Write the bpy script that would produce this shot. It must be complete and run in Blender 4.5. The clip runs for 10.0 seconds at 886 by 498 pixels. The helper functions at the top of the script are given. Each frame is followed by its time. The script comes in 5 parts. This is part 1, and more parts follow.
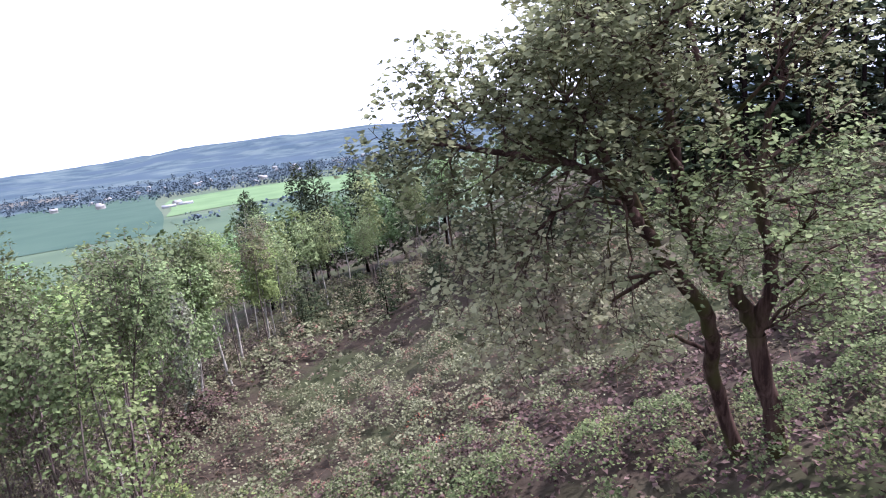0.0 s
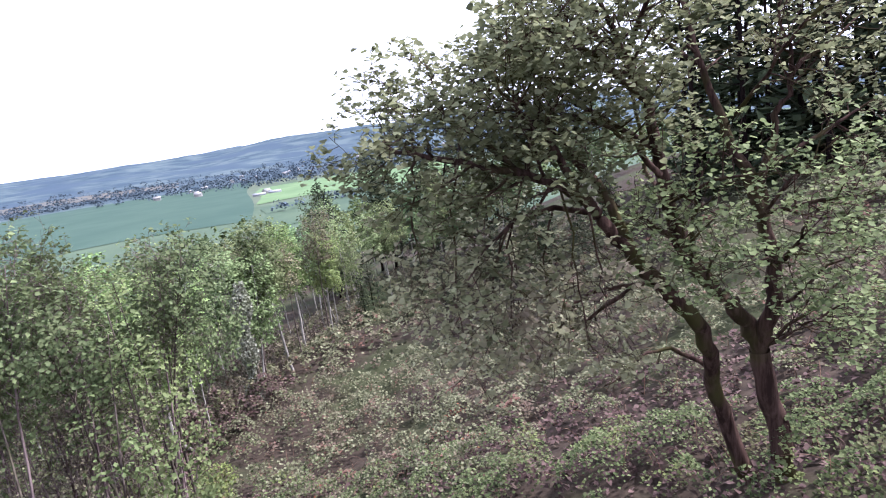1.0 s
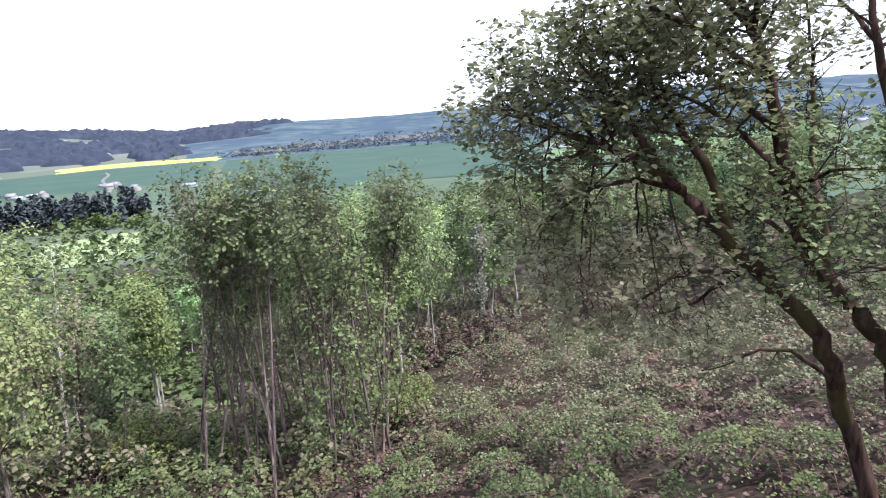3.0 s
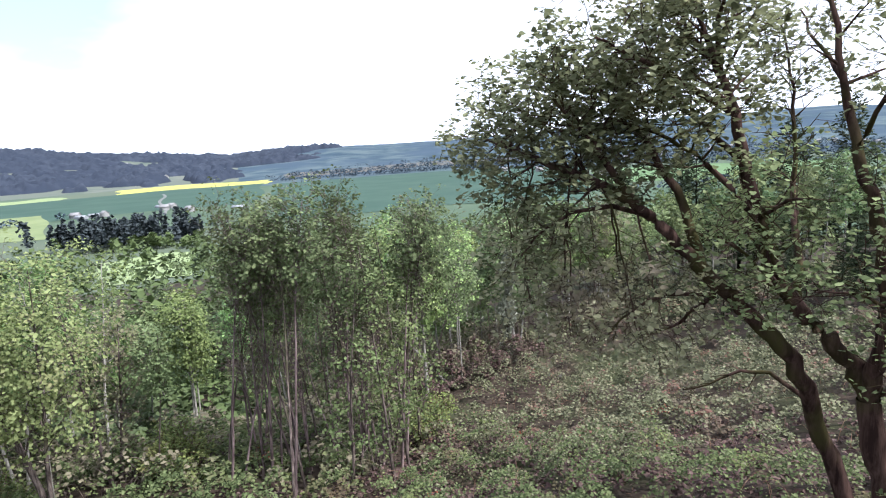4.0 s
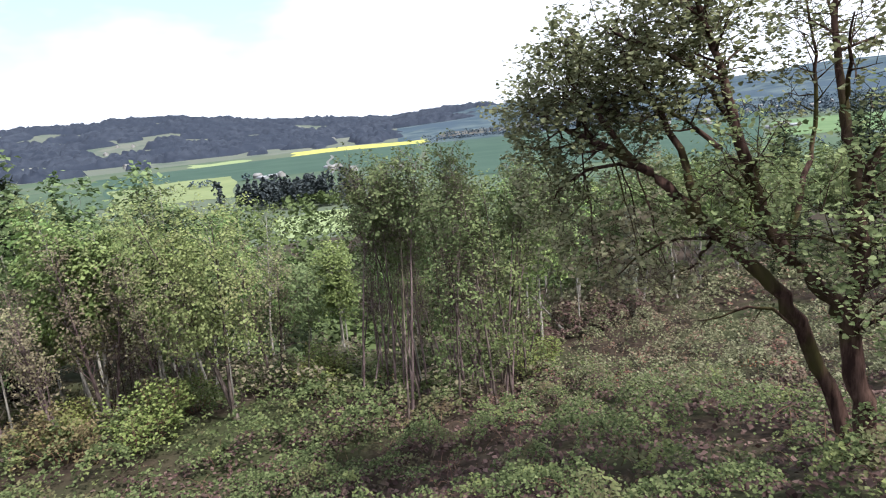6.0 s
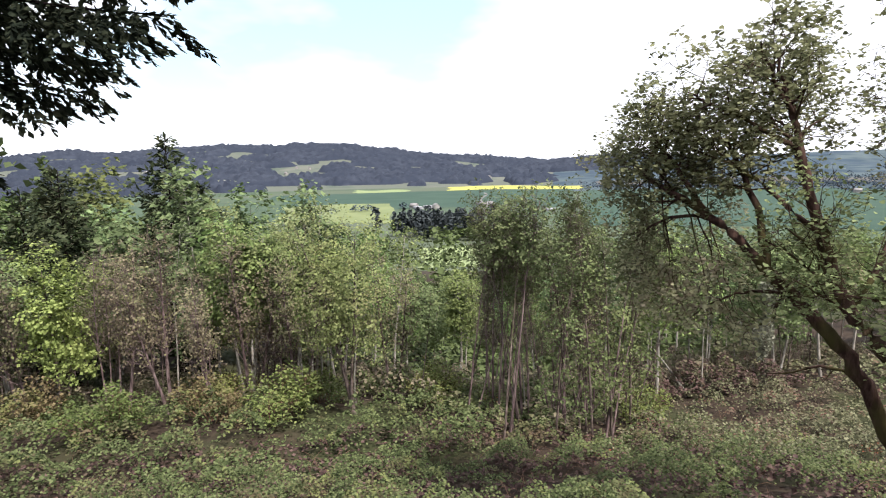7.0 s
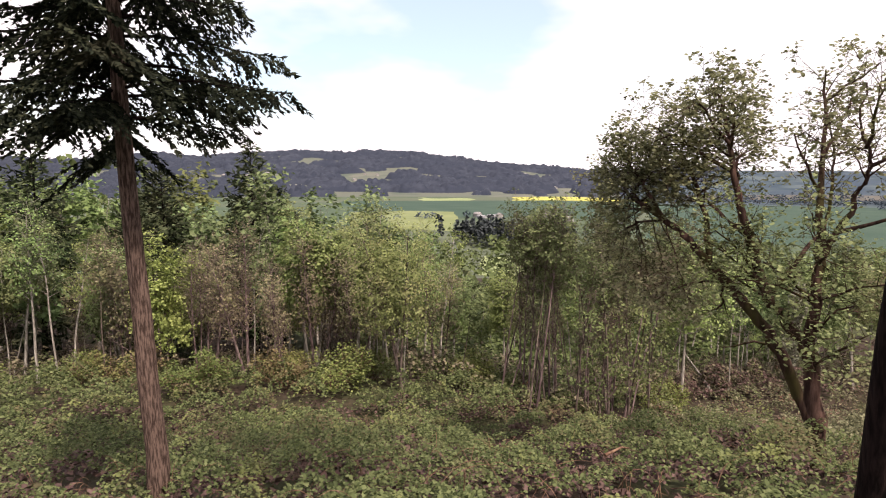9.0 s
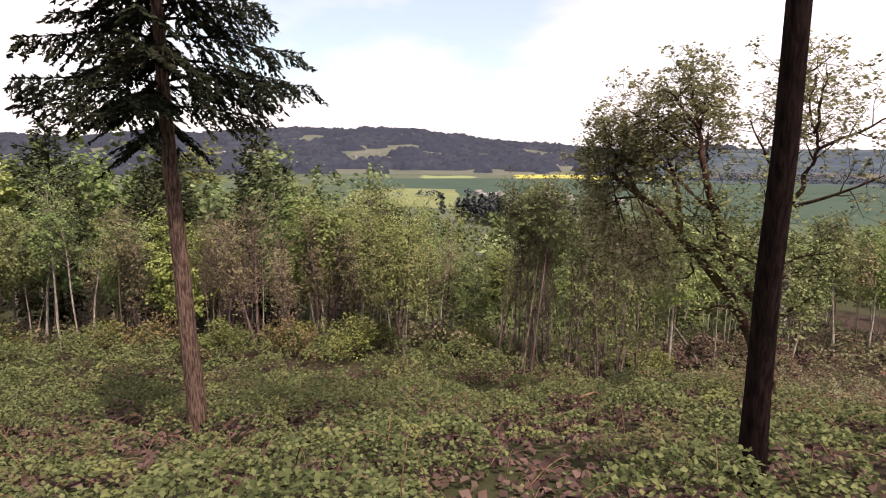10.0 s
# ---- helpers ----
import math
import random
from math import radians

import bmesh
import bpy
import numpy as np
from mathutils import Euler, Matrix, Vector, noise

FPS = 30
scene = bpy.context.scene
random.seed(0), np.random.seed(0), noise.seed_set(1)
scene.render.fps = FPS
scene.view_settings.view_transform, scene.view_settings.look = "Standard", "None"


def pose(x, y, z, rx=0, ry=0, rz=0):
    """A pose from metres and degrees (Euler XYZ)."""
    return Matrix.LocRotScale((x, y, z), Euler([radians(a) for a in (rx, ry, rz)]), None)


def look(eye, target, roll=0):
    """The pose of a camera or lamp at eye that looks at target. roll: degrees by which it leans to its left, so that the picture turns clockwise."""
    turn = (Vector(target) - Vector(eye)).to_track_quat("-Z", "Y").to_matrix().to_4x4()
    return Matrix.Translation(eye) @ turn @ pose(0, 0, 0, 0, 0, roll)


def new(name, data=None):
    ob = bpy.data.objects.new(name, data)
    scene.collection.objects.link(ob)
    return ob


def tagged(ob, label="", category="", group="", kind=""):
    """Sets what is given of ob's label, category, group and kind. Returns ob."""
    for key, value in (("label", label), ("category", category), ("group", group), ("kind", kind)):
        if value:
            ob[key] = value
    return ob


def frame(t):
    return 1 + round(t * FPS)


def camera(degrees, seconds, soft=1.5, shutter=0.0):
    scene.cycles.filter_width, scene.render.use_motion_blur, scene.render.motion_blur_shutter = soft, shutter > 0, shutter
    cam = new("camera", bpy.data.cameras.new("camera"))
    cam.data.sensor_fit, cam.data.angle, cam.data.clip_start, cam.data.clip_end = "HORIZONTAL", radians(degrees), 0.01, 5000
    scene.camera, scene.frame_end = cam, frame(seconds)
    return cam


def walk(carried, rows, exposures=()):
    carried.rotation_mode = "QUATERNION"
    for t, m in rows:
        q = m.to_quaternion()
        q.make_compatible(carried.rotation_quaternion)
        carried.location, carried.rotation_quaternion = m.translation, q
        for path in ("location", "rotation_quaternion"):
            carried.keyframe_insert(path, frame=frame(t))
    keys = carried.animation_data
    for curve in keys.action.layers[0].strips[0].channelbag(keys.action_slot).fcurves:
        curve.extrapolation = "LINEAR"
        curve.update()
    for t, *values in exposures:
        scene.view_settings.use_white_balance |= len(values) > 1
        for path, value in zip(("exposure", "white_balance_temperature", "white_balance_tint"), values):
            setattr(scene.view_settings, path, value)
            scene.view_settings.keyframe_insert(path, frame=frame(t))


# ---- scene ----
cam = camera(72.0, 10.0, 1.12)
PATH = [
    (0, (4.067, -1.119, 7.298), (3.93, 0.838, 6.906), -7.58),
    (0.5, (4.819, -1.001, 7.316), (4.544, 0.942, 6.928), -7.86),
    (1, (5.636, -0.861, 7.335), (5.237, 1.06, 6.943), -8.29),
    (1.5, (6.197, -0.787, 7.329), (5.727, 1.084, 6.803), -5.31),
    (2, (6.746, -0.798, 7.345), (6.164, 1.011, 6.722), -4.41),
    (2.5, (7.524, -0.82, 7.292), (6.617, 0.872, 6.731), -4.35),
    (3, (8.411, -0.919, 7.121), (7.201, 0.616, 6.697), -4.36),
    (3.2, (8.612, -1.046, 7.147), (7.339, 0.439, 6.728), -4.93),
    (4.3, (9.74, -1.011, 7.105), (8.409, 0.449, 6.796), -3.51),
    (4.5, (9.862, -0.997, 7.069), (8.527, 0.461, 6.763), -3.26),
    (5, (10.697, -0.869, 7.054), (9.362, 0.586, 6.737), -3.31),
    (5.5, (11.334, -1.122, 7.165), (9.883, 0.194, 6.764), -5.58),
    (5.7, (11.893, -1.35, 7.243), (10.351, -0.149, 6.821), -6.36),
    (6.8, (14.258, -1.456, 7.181), (12.44, -0.696, 6.842), -2.33),
    (7, (14.78, -1.408, 7.134), (12.912, -0.747, 6.868), -1.34),
    (7.5, (15.914, -1.353, 7.145), (13.974, -0.923, 6.922), -0.41),
    (8, (16.858, -1.379, 7.101), (14.901, -0.999, 6.949), 0.21),
    (8.5, (17.782, -1.523, 7.102), (15.836, -1.092, 6.932), 0.23),
    (9, (18.832, -1.694, 7.179), (16.901, -1.229, 6.944), 0.05),
    (9.5, (19.857, -1.865, 7.167), (17.926, -1.401, 6.935), 0.14),
    (10, (20.499, -2.017, 7.253), (18.576, -1.558, 6.946), 0.17),
]

EXPOSURES = [(0.0, 1.36, 5450, 24), (3.0, 1.18, 5550, 17), (5.0, 0.9, 5700, 9), (7.0, 0.82, 6250, 14), (9.0, 0.62, 7050, 23), (10.0, 0.5, 7350, 27)]
walk(cam, [(t, look(eye, target, roll)) for t, eye, target, roll in PATH], EXPOSURES)

# ---- world and sun ----
SUN_ELEVATION, SUN_AZIMUTH = 53.0, 72.0  # degrees; azimuth clockwise from +y
world = bpy.data.worlds.new("sky")
scene.world = world
world.use_nodes = True
wn, wl = world.node_tree.nodes, world.node_tree.links
background = wn["Background"]
background.inputs["Strength"].default_value = 0.084
sky = wn.new("ShaderNodeTexSky")
sky.sky_type = "NISHITA"
sky.sun_disc = False
sky.sun_elevation = radians(SUN_ELEVATION)
sky.sun_rotation = radians(SUN_AZIMUTH)
sky.air_density, sky.dust_density, sky.ozone_density = 1.0, 0.3, 2.0
coords = wn.new("ShaderNodeTexCoord")
clouds = wn.new("ShaderNodeTexNoise")
clouds.inputs["Scale"].default_value = 1.6
clouds.inputs["Detail"].default_value = 5.0
clouds.inputs["Roughness"].default_value = 0.55
cloud_map = wn.new("ShaderNodeMapping")
cloud_map.inputs["Location"].default_value = (0.35, 0.1, 0.0)
cloud_map.inputs["Scale"].default_value = (1.0, 1.0, 2.6)
cover = wn.new("ShaderNodeMapRange")
cover.inputs["From Min"].default_value = 0.32
cover.inputs["From Max"].default_value = 0.52
cover.inputs["To Min"].default_value = 0.42
cloud_mix = wn.new("ShaderNodeMix")
cloud_mix.data_type = "RGBA"
cloud_mix.inputs["B"].default_value = (10.4, 10.6, 11.0, 1.0)
wl.new(coords.outputs["Generated"], cloud_map.inputs["Vector"])
wl.new(cloud_map.outputs["Vector"], clouds.inputs["Vector"])
gap = wn.new("ShaderNodeVectorMath")
gap.operation = "DOT_PRODUCT"
gap.inputs[1].default_value = (-0.925, 0.163, 0.342)
gap_size = wn.new("ShaderNodeMapRange")
gap_size.inputs["From Min"].default_value, gap_size.inputs["From Max"].default_value = 0.8, 1.0
gap_size.inputs["To Min"].default_value, gap_size.inputs["To Max"].default_value = 0.12, -0.09
thick = wn.new("ShaderNodeMath")
wl.new(coords.outputs["Generated"], gap.inputs[0])
wl.new(gap.outputs["Value"], gap_size.inputs["Value"])
wl.new(clouds.outputs["Fac"], thick.inputs[0])
wl.new(gap_size.outputs["Result"], thick.inputs[1])
wl.new(thick.outputs["Value"], cover.inputs["Value"])
wl.new(cover.outputs["Result"], cloud_mix.inputs["Factor"])
clear = wn.new("ShaderNodeHueSaturation")
clear.inputs["Hue"].default_value = 0.475
clear.inputs["Saturation"].default_value, clear.inputs["Value"].default_value = 1.35, 1.45
wl.new(sky.outputs["Color"], clear.inputs["Color"])
wl.new(clear.outputs["Color"], cloud_mix.inputs["A"])
wl.new(cloud_mix.outputs["Result"], background.inputs["Color"])

sun = new("sun", bpy.data.lights.new("sun", "SUN"))
sun.data.energy = 5.0
sun.data.angle = radians(5.0)
sun.data.color = (1.0, 0.93, 0.82)
az = radians(SUN_AZIMUTH)
toward = Vector((math.sin(az) * math.cos(radians(SUN_ELEVATION)), math.cos(az) * math.cos(radians(SUN_ELEVATION)), math.sin(radians(SUN_ELEVATION))))
sun.matrix_world = Matrix.Translation((0, 0, 60)) @ toward.to_track_quat("Z", "Y").to_matrix().to_4x4()


# ---- materials ----
def material(name):
    m = bpy.data.materials.new(name)
    m.use_nodes = True
    return m, m.node_tree.nodes, m.node_tree.links, m.node_tree.nodes["Principled BSDF"]


def noise_node(nodes, links, scale, detail=4.0, stretch=None, rough=0.55):
    n = nodes.new("ShaderNodeTexNoise")
    n.inputs["Scale"].default_value, n.inputs["Detail"].default_value, n.inputs["Roughness"].default_value = scale, detail, rough
    geo = nodes.new("ShaderNodeNewGeometry") if stretch is None else nodes.new("ShaderNodeTexCoord")
    if stretch is None:
        links.new(geo.outputs["Position"], n.inputs["Vector"])
    else:
        mp = nodes.new("ShaderNodeMapping")
        mp.inputs["Scale"].default_value = stretch
        links.new(geo.outputs["Object"], mp.inputs["Vector"])
        links.new(mp.outputs["Vector"], n.inputs["Vector"])
    return n


def ramp_node(nodes, stops):
    r = nodes.new("ShaderNodeValToRGB")
    while len(r.color_ramp.elements) < len(stops):
        r.color_ramp.elements.new(0.5)
    for e, (at, c) in zip(r.color_ramp.elements, stops):
        e.position, e.color = at, (*c, 1.0)
    return r


def mix_node(nodes, links, fac, a, b, mode="MIX"):
    m = nodes.new("ShaderNodeMix")
    m.data_type, m.blend_type = "RGBA", mode
    for key, v in (("Factor", fac), ("A", a), ("B", b)):
        if isinstance(v, bpy.types.NodeSocket):
            links.new(v, m.inputs[key])
        elif isinstance(v, tuple):
            m.inputs[key].default_value = (*v, 1.0)
        else:
            m.inputs[key].default_value = v
    return m.outputs["Result"]


def leaf_material(name, dark, mid, light, patch, patch_scale=0.25, patch_from=0.52, see_through=0.35, rough=0.6, per_tree=0.0, gloss=0.06, patch2=None):
    """Leaves: each one its own tone, patches of another tone over a wider scale, some light shining through."""
    m, n, l, bsdf = material(name)
    geo = n.new("ShaderNodeNewGeometry")
    tone = ramp_node(n, [(0.0, dark), (0.5, mid), (1.0, light)])
    l.new(geo.outputs["Random Per Island"], tone.inputs["Fac"])
    wide = noise_node(n, l, patch_scale, 3.0)
    rng = n.new("ShaderNodeMapRange")
    rng.inputs["From Min"].default_value, rng.inputs["From Max"].default_value = patch_from, patch_from + 0.14
    l.new(wide.outputs["Fac"], rng.inputs["Value"])
    colour = mix_node(n, l, rng.outputs["Result"], tone.outputs["Color"], patch)
    if patch2:
        spots = noise_node(n, l, patch_scale * 1.9, 2.0)
        few = n.new("ShaderNodeMapRange")
        few.inputs["From Min"].default_value, few.inputs["From Max"].default_value = 0.6, 0.68
        l.new(spots.outputs["Fac"], few.inputs["Value"])
        colour = mix_node(n, l, few.outputs["Result"], colour, patch2)
    if per_tree:
        info = n.new("ShaderNodeObjectInfo")
        hue = n.new("ShaderNodeHueSaturation")
        spread = n.new("ShaderNodeMapRange")
        spread.inputs["To Min"].default_value, spread.inputs["To Max"].default_value = 0.5 - 0.022 * per_tree, 0.5 + 0.035 * per_tree
        val = n.new("ShaderNodeMapRange")
        val.inputs["To Min"].default_value, val.inputs["To Max"].default_value = 1.0 - 0.42 * per_tree, 1.0 + 0.42 * per_tree
        l.new(info.outputs["Random"], spread.inputs["Value"])
        other = n.new("ShaderNodeMath")
        other.operation = "MULTIPLY"
        other.inputs[1].default_value = 7.31
        part_of = n.new("ShaderNodeMath")
        part_of.operation = "FRACT"
        l.new(info.outputs["Random"], other.inputs[0])
        l.new(other.outputs["Value"], part_of.inputs[0])
        l.new(part_of.outputs["Value"], val.inputs["Value"])
        l.new(spread.outputs["Result"], hue.inputs["Hue"])
        l.new(val.outputs["Result"], hue.inputs["Value"])
        l.new(colour, hue.inputs["Color"])
        colour = hue.outputs["Color"]
    l.new(colour, bsdf.inputs["Base Color"])
    bsdf.inputs["Roughness"].default_value = rough
    bsdf.inputs["Specular IOR Level"].default_value = gloss
    trans = n.new("ShaderNodeBsdfTranslucent")
    l.new(colour, trans.inputs["Color"])
    both = n.new("ShaderNodeMixShader")
    both.inputs["Fac"].default_value = see_through
    l.new(bsdf.outputs["BSDF"], both.inputs[1])
    l.new(trans.outputs["BSDF"], both.inputs[2])
    l.new(both.outputs["Shader"], n["Material Output"].inputs["Surface"])
    return m


def bark_material(name, dark, light, moss=None, scale=9.0, bump=0.6):
    m, n, l, bsdf = material(name)
    ridges = noise_node(n, l, scale, 6.0, (1.0, 1.0, 0.14), 0.62)
    tone = ramp_node(n, [(0.42, dark), (0.6, light)])
    l.new(ridges.outputs["Fac"], tone.inputs["Fac"])
    colour = tone.outputs["Color"]
    if moss:
        wide = noise_node(n, l, 1.3, 4.0, (1.0, 1.0, 0.6))
        rng = n.new("ShaderNodeMapRange")
        rng.inputs["From Min"].default_value, rng.inputs["From Max"].default_value = 0.48, 0.64
        l.new(wide.outputs["Fac"], rng.inputs["Value"])
        colour = mix_node(n, l, rng.outputs["Result"], colour, moss)
    l.new(colour, bsdf.inputs["Base Color"])
    bsdf.inputs["Roughness"].default_value = 0.9
    bsdf.inputs["Specular IOR Level"].default_value = 0.04
    b = n.new("ShaderNodeBump")
    b.inputs["Strength"].default_value, b.inputs["Distance"].default_value = bump, 0.03
    l.new(ridges.outputs["Fac"], b.inputs["Height"])
    l.new(b.outputs["Normal"], bsdf.inputs["Normal"])
    return m


def earth_material(name, stops, wide_scale, fine_scale, other=None, rough=0.95, bump=0.4, bump_distance=0.1):
    m, n, l, bsdf = material(name)
    fine = noise_node(n, l, fine_scale, 6.0)
    tone = ramp_node(n, stops)
    l.new(fine.outputs["Fac"], tone.inputs["Fac"])
    colour = tone.outputs["Color"]
    if other:
        wide = noise_node(n, l, wide_scale, 4.0)
        rng = n.new("ShaderNodeMapRange")
        rng.inputs["From Min"].default_value, rng.inputs["From Max"].default_value = 0.47, 0.58
        l.new(wide.outputs["Fac"], rng.inputs["Value"])
        colour = mix_node(n, l, rng.outputs["Result"], colour, other)
    l.new(colour, bsdf.inputs["Base Color"])
    bsdf.inputs["Roughness"].default_value = rough
    bsdf.inputs["Specular IOR Level"].default_value = 0.1
    b = n.new("ShaderNodeBump")
    b.inputs["Strength"].default_value, b.inputs["Distance"].default_value = bump, bump_distance
    l.new(fine.outputs["Fac"], b.inputs["Height"])
    l.new(b.outputs["Normal"], bsdf.inputs["Normal"])
    return m


M_SOIL = earth_material("woodland_soil", [(0.3, (0.022, 0.016, 0.013)), (0.7, (0.056, 0.041, 0.03))], 0.12, 3.0, (0.038, 0.042, 0.02))
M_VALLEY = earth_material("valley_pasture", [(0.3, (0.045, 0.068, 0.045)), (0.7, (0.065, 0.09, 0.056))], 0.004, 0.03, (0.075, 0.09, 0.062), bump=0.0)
# the blue cast of this land is haze put into its colour
M_FAR_LAND = earth_material("hazed_far_land", [(0.4, (0.026, 0.044, 0.062)), (0.6, (0.066, 0.088, 0.096))], 0.004, 0.012, (0.034, 0.052, 0.074), bump=0.0)
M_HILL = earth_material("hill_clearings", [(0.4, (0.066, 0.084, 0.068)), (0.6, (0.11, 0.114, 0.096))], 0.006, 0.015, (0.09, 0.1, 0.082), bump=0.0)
M_BRAMBLE = leaf_material("bramble_leaves", (0.05, 0.052, 0.029), (0.122, 0.126, 0.07), (0.24, 0.24, 0.15), (0.15, 0.11, 0.086), 0.6, 0.53, 0.3, patch2=(0.175, 0.096, 0.076))
M_BRAMBLE_GREEN = leaf_material("green_bramble_leaves", (0.042, 0.056, 0.023), (0.09, 0.115, 0.048), (0.165, 0.192, 0.088), (0.125, 0.094, 0.06), 0.5, 0.57, 0.32, patch2=(0.175, 0.198, 0.078))
M_DEAD_STEM = leaf_material("dead_bramble_stems", (0.04, 0.025, 0.023), (0.085, 0.054, 0.05), (0.15, 0.1, 0.09), (0.07, 0.064, 0.036), 0.6, 0.55, 0.15)
M_RED_BRAMBLE = leaf_material("red_bramble_leaves", (0.12, 0.04, 0.03), (0.25, 0.075, 0.05), (0.36, 0.15, 0.09), (0.18, 0.1, 0.06), 0.8, 0.56, 0.3)
M_CANE = bark_material("dead_cane", (0.09, 0.05, 0.035), (0.2, 0.13, 0.09))
M_MAPLE_LEAF = leaf_material("maple_leaves", (0.076, 0.08, 0.042), (0.162, 0.172, 0.092), (0.29, 0.3, 0.172), (0.22, 0.215, 0.118), 0.5, 0.55, 0.48)
# light put into the colour: paler, to offset the crown's shade on the curtains
M_MAPLE_HANGING = leaf_material("lightened_hanging_leaves", (0.19, 0.185, 0.11), (0.33, 0.325, 0.2), (0.46, 0.455, 0.29), (0.3, 0.25, 0.19), 0.7, 0.52, 0.56)
M_MAPLE_LOW = leaf_material("maple_shoot_leaves", (0.095, 0.123, 0.056), (0.19, 0.23, 0.108), (0.3, 0.345, 0.168), (0.24, 0.26, 0.12), 0.5, 0.56, 0.46)
M_ALDER_LEAF = leaf_material("alder_leaves", (0.084, 0.108, 0.048), (0.126, 0.158, 0.071), (0.184, 0.224, 0.104), (0.212, 0.25, 0.118), 0.9, 0.55, 0.34, per_tree=1.3)
M_CLUMP_LEAF = leaf_material("grey_alder_leaves", (0.076, 0.094, 0.043), (0.116, 0.14, 0.064), (0.175, 0.202, 0.095), (0.165, 0.18, 0.087), 0.9, 0.55, 0.38, per_tree=0.6)
M_BUD_LEAF = leaf_material("budding_leaves", (0.108, 0.092, 0.058), (0.168, 0.146, 0.094), (0.24, 0.214, 0.142), (0.22, 0.23, 0.11), 1.1, 0.53, 0.36, per_tree=0.7)
M_RED_LEAF = leaf_material("reddish_leaves", (0.1, 0.08, 0.042), (0.175, 0.138, 0.075), (0.26, 0.21, 0.12), (0.16, 0.17, 0.065), 0.6, 0.5, 0.35)
M_SHRUB_LEAF = leaf_material("hazel_leaves", (0.095, 0.118, 0.036), (0.155, 0.182, 0.06), (0.24, 0.268, 0.1), (0.18, 0.155, 0.07), 0.6, 0.58, 0.35, per_tree=0.7)
M_IVY = leaf_material("ivy_leaves", (0.13, 0.135, 0.1), (0.24, 0.245, 0.19), (0.36, 0.365, 0.29), (0.2, 0.215, 0.14), 0.8, 0.52, 0.25)
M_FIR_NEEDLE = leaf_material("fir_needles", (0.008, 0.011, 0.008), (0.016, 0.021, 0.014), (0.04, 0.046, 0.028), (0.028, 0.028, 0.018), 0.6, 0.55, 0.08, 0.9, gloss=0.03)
M_CONIFER = leaf_material("conifer_needles", (0.016, 0.024, 0.013), (0.034, 0.044, 0.023), (0.062, 0.074, 0.04), (0.05, 0.052, 0.03), 0.3, 0.55, 0.15, 0.85, per_tree=0.4, gloss=0.05)
M_FIR_BARK = bark_material("fir_bark", (0.04, 0.027, 0.022), (0.15, 0.105, 0.088), None, 34.0, 1.0)
# near-black: the shade on the slender fir's trunk is put into the bark colour
M_SHADED_BARK = bark_material("shade_darkened_bark", (0.005, 0.0035, 0.0035), (0.016, 0.0105, 0.01), None, 24.0, 0.9)
M_MAPLE_BARK = bark_material("maple_bark", (0.024, 0.014, 0.012), (0.075, 0.046, 0.038), (0.05, 0.045, 0.018))
M_ALDER_BARK = bark_material("alder_bark", (0.05, 0.038, 0.034), (0.17, 0.135, 0.12), (0.06, 0.054, 0.034), 14.0)
M_LUSH_LEAF = leaf_material("young_maple_leaves", (0.12, 0.16, 0.058), (0.18, 0.232, 0.084), (0.262, 0.315, 0.122), (0.295, 0.342, 0.138), 0.9, 0.55, 0.36, per_tree=1.15)
M_PALE_BUD = leaf_material("opening_maple_leaves", (0.13, 0.155, 0.06), (0.195, 0.226, 0.092), (0.275, 0.31, 0.135), (0.245, 0.235, 0.115), 0.8, 0.55, 0.38)
M_LIME_LEAF = leaf_material("lime_green_leaves", (0.17, 0.22, 0.068), (0.245, 0.305, 0.1), (0.34, 0.395, 0.145), (0.3, 0.34, 0.12), 0.8, 0.55, 0.4)
M_SAPLING_LEAF = leaf_material("sapling_leaves", (0.092, 0.118, 0.048), (0.138, 0.17, 0.071), (0.21, 0.246, 0.108), (0.19, 0.225, 0.098), 0.8, 0.54, 0.38, per_tree=0.35)
M_HAZE = leaf_material("sucker_twig_bark", (0.07, 0.052, 0.044), (0.14, 0.108, 0.092), (0.22, 0.178, 0.15), (0.12, 0.12, 0.065), 0.4, 0.56, 0.2)
M_TWIG = bark_material("grey_twigs", (0.075, 0.052, 0.052), (0.2, 0.15, 0.145))
M_UNDER = leaf_material("dead_undergrowth", (0.09, 0.077, 0.052), (0.155, 0.136, 0.092), (0.24, 0.212, 0.145), (0.14, 0.16, 0.068), 0.3, 0.5, 0.3)
M_GREY_BARK = bark_material("pale_bark", (0.15, 0.138, 0.12), (0.36, 0.335, 0.3), None, 14.0)


# ---- mesh helpers ----
def raw_mesh(name, verts, faces, mat, smooth=False):
    """A mesh from arrays: verts n x 3, faces m x 3 or m x 4."""
    verts, faces = np.asarray(verts, dtype=np.float32), np.asarray(faces, dtype=np.int32)
    me = bpy.data.meshes.new(name)
    me.vertices.add(len(verts))
    me.vertices.foreach_set("co", verts.ravel())
    count, size = faces.shape
    me.loops.add(count * size)
    me.loops.foreach_set("vertex_index", faces.ravel())
    me.polygons.add(count)
    me.polygons.foreach_set("loop_start", np.arange(0, count * size, size, dtype=np.int32))
    me.update(calc_edges=True)
    if smooth:
        me.polygons.foreach_set("use_smooth", np.ones(count, dtype=bool))
    me.materials.append(mat)
    return me


def part(name, me, parent, label=""):
    ob = new(name, me)
    ob.parent = parent
    return tagged(ob, label)


def empty(name, place):
    ob = new(name)
    ob.empty_display_size = 0.2
    ob.matrix_world = pose(*place)
    return ob


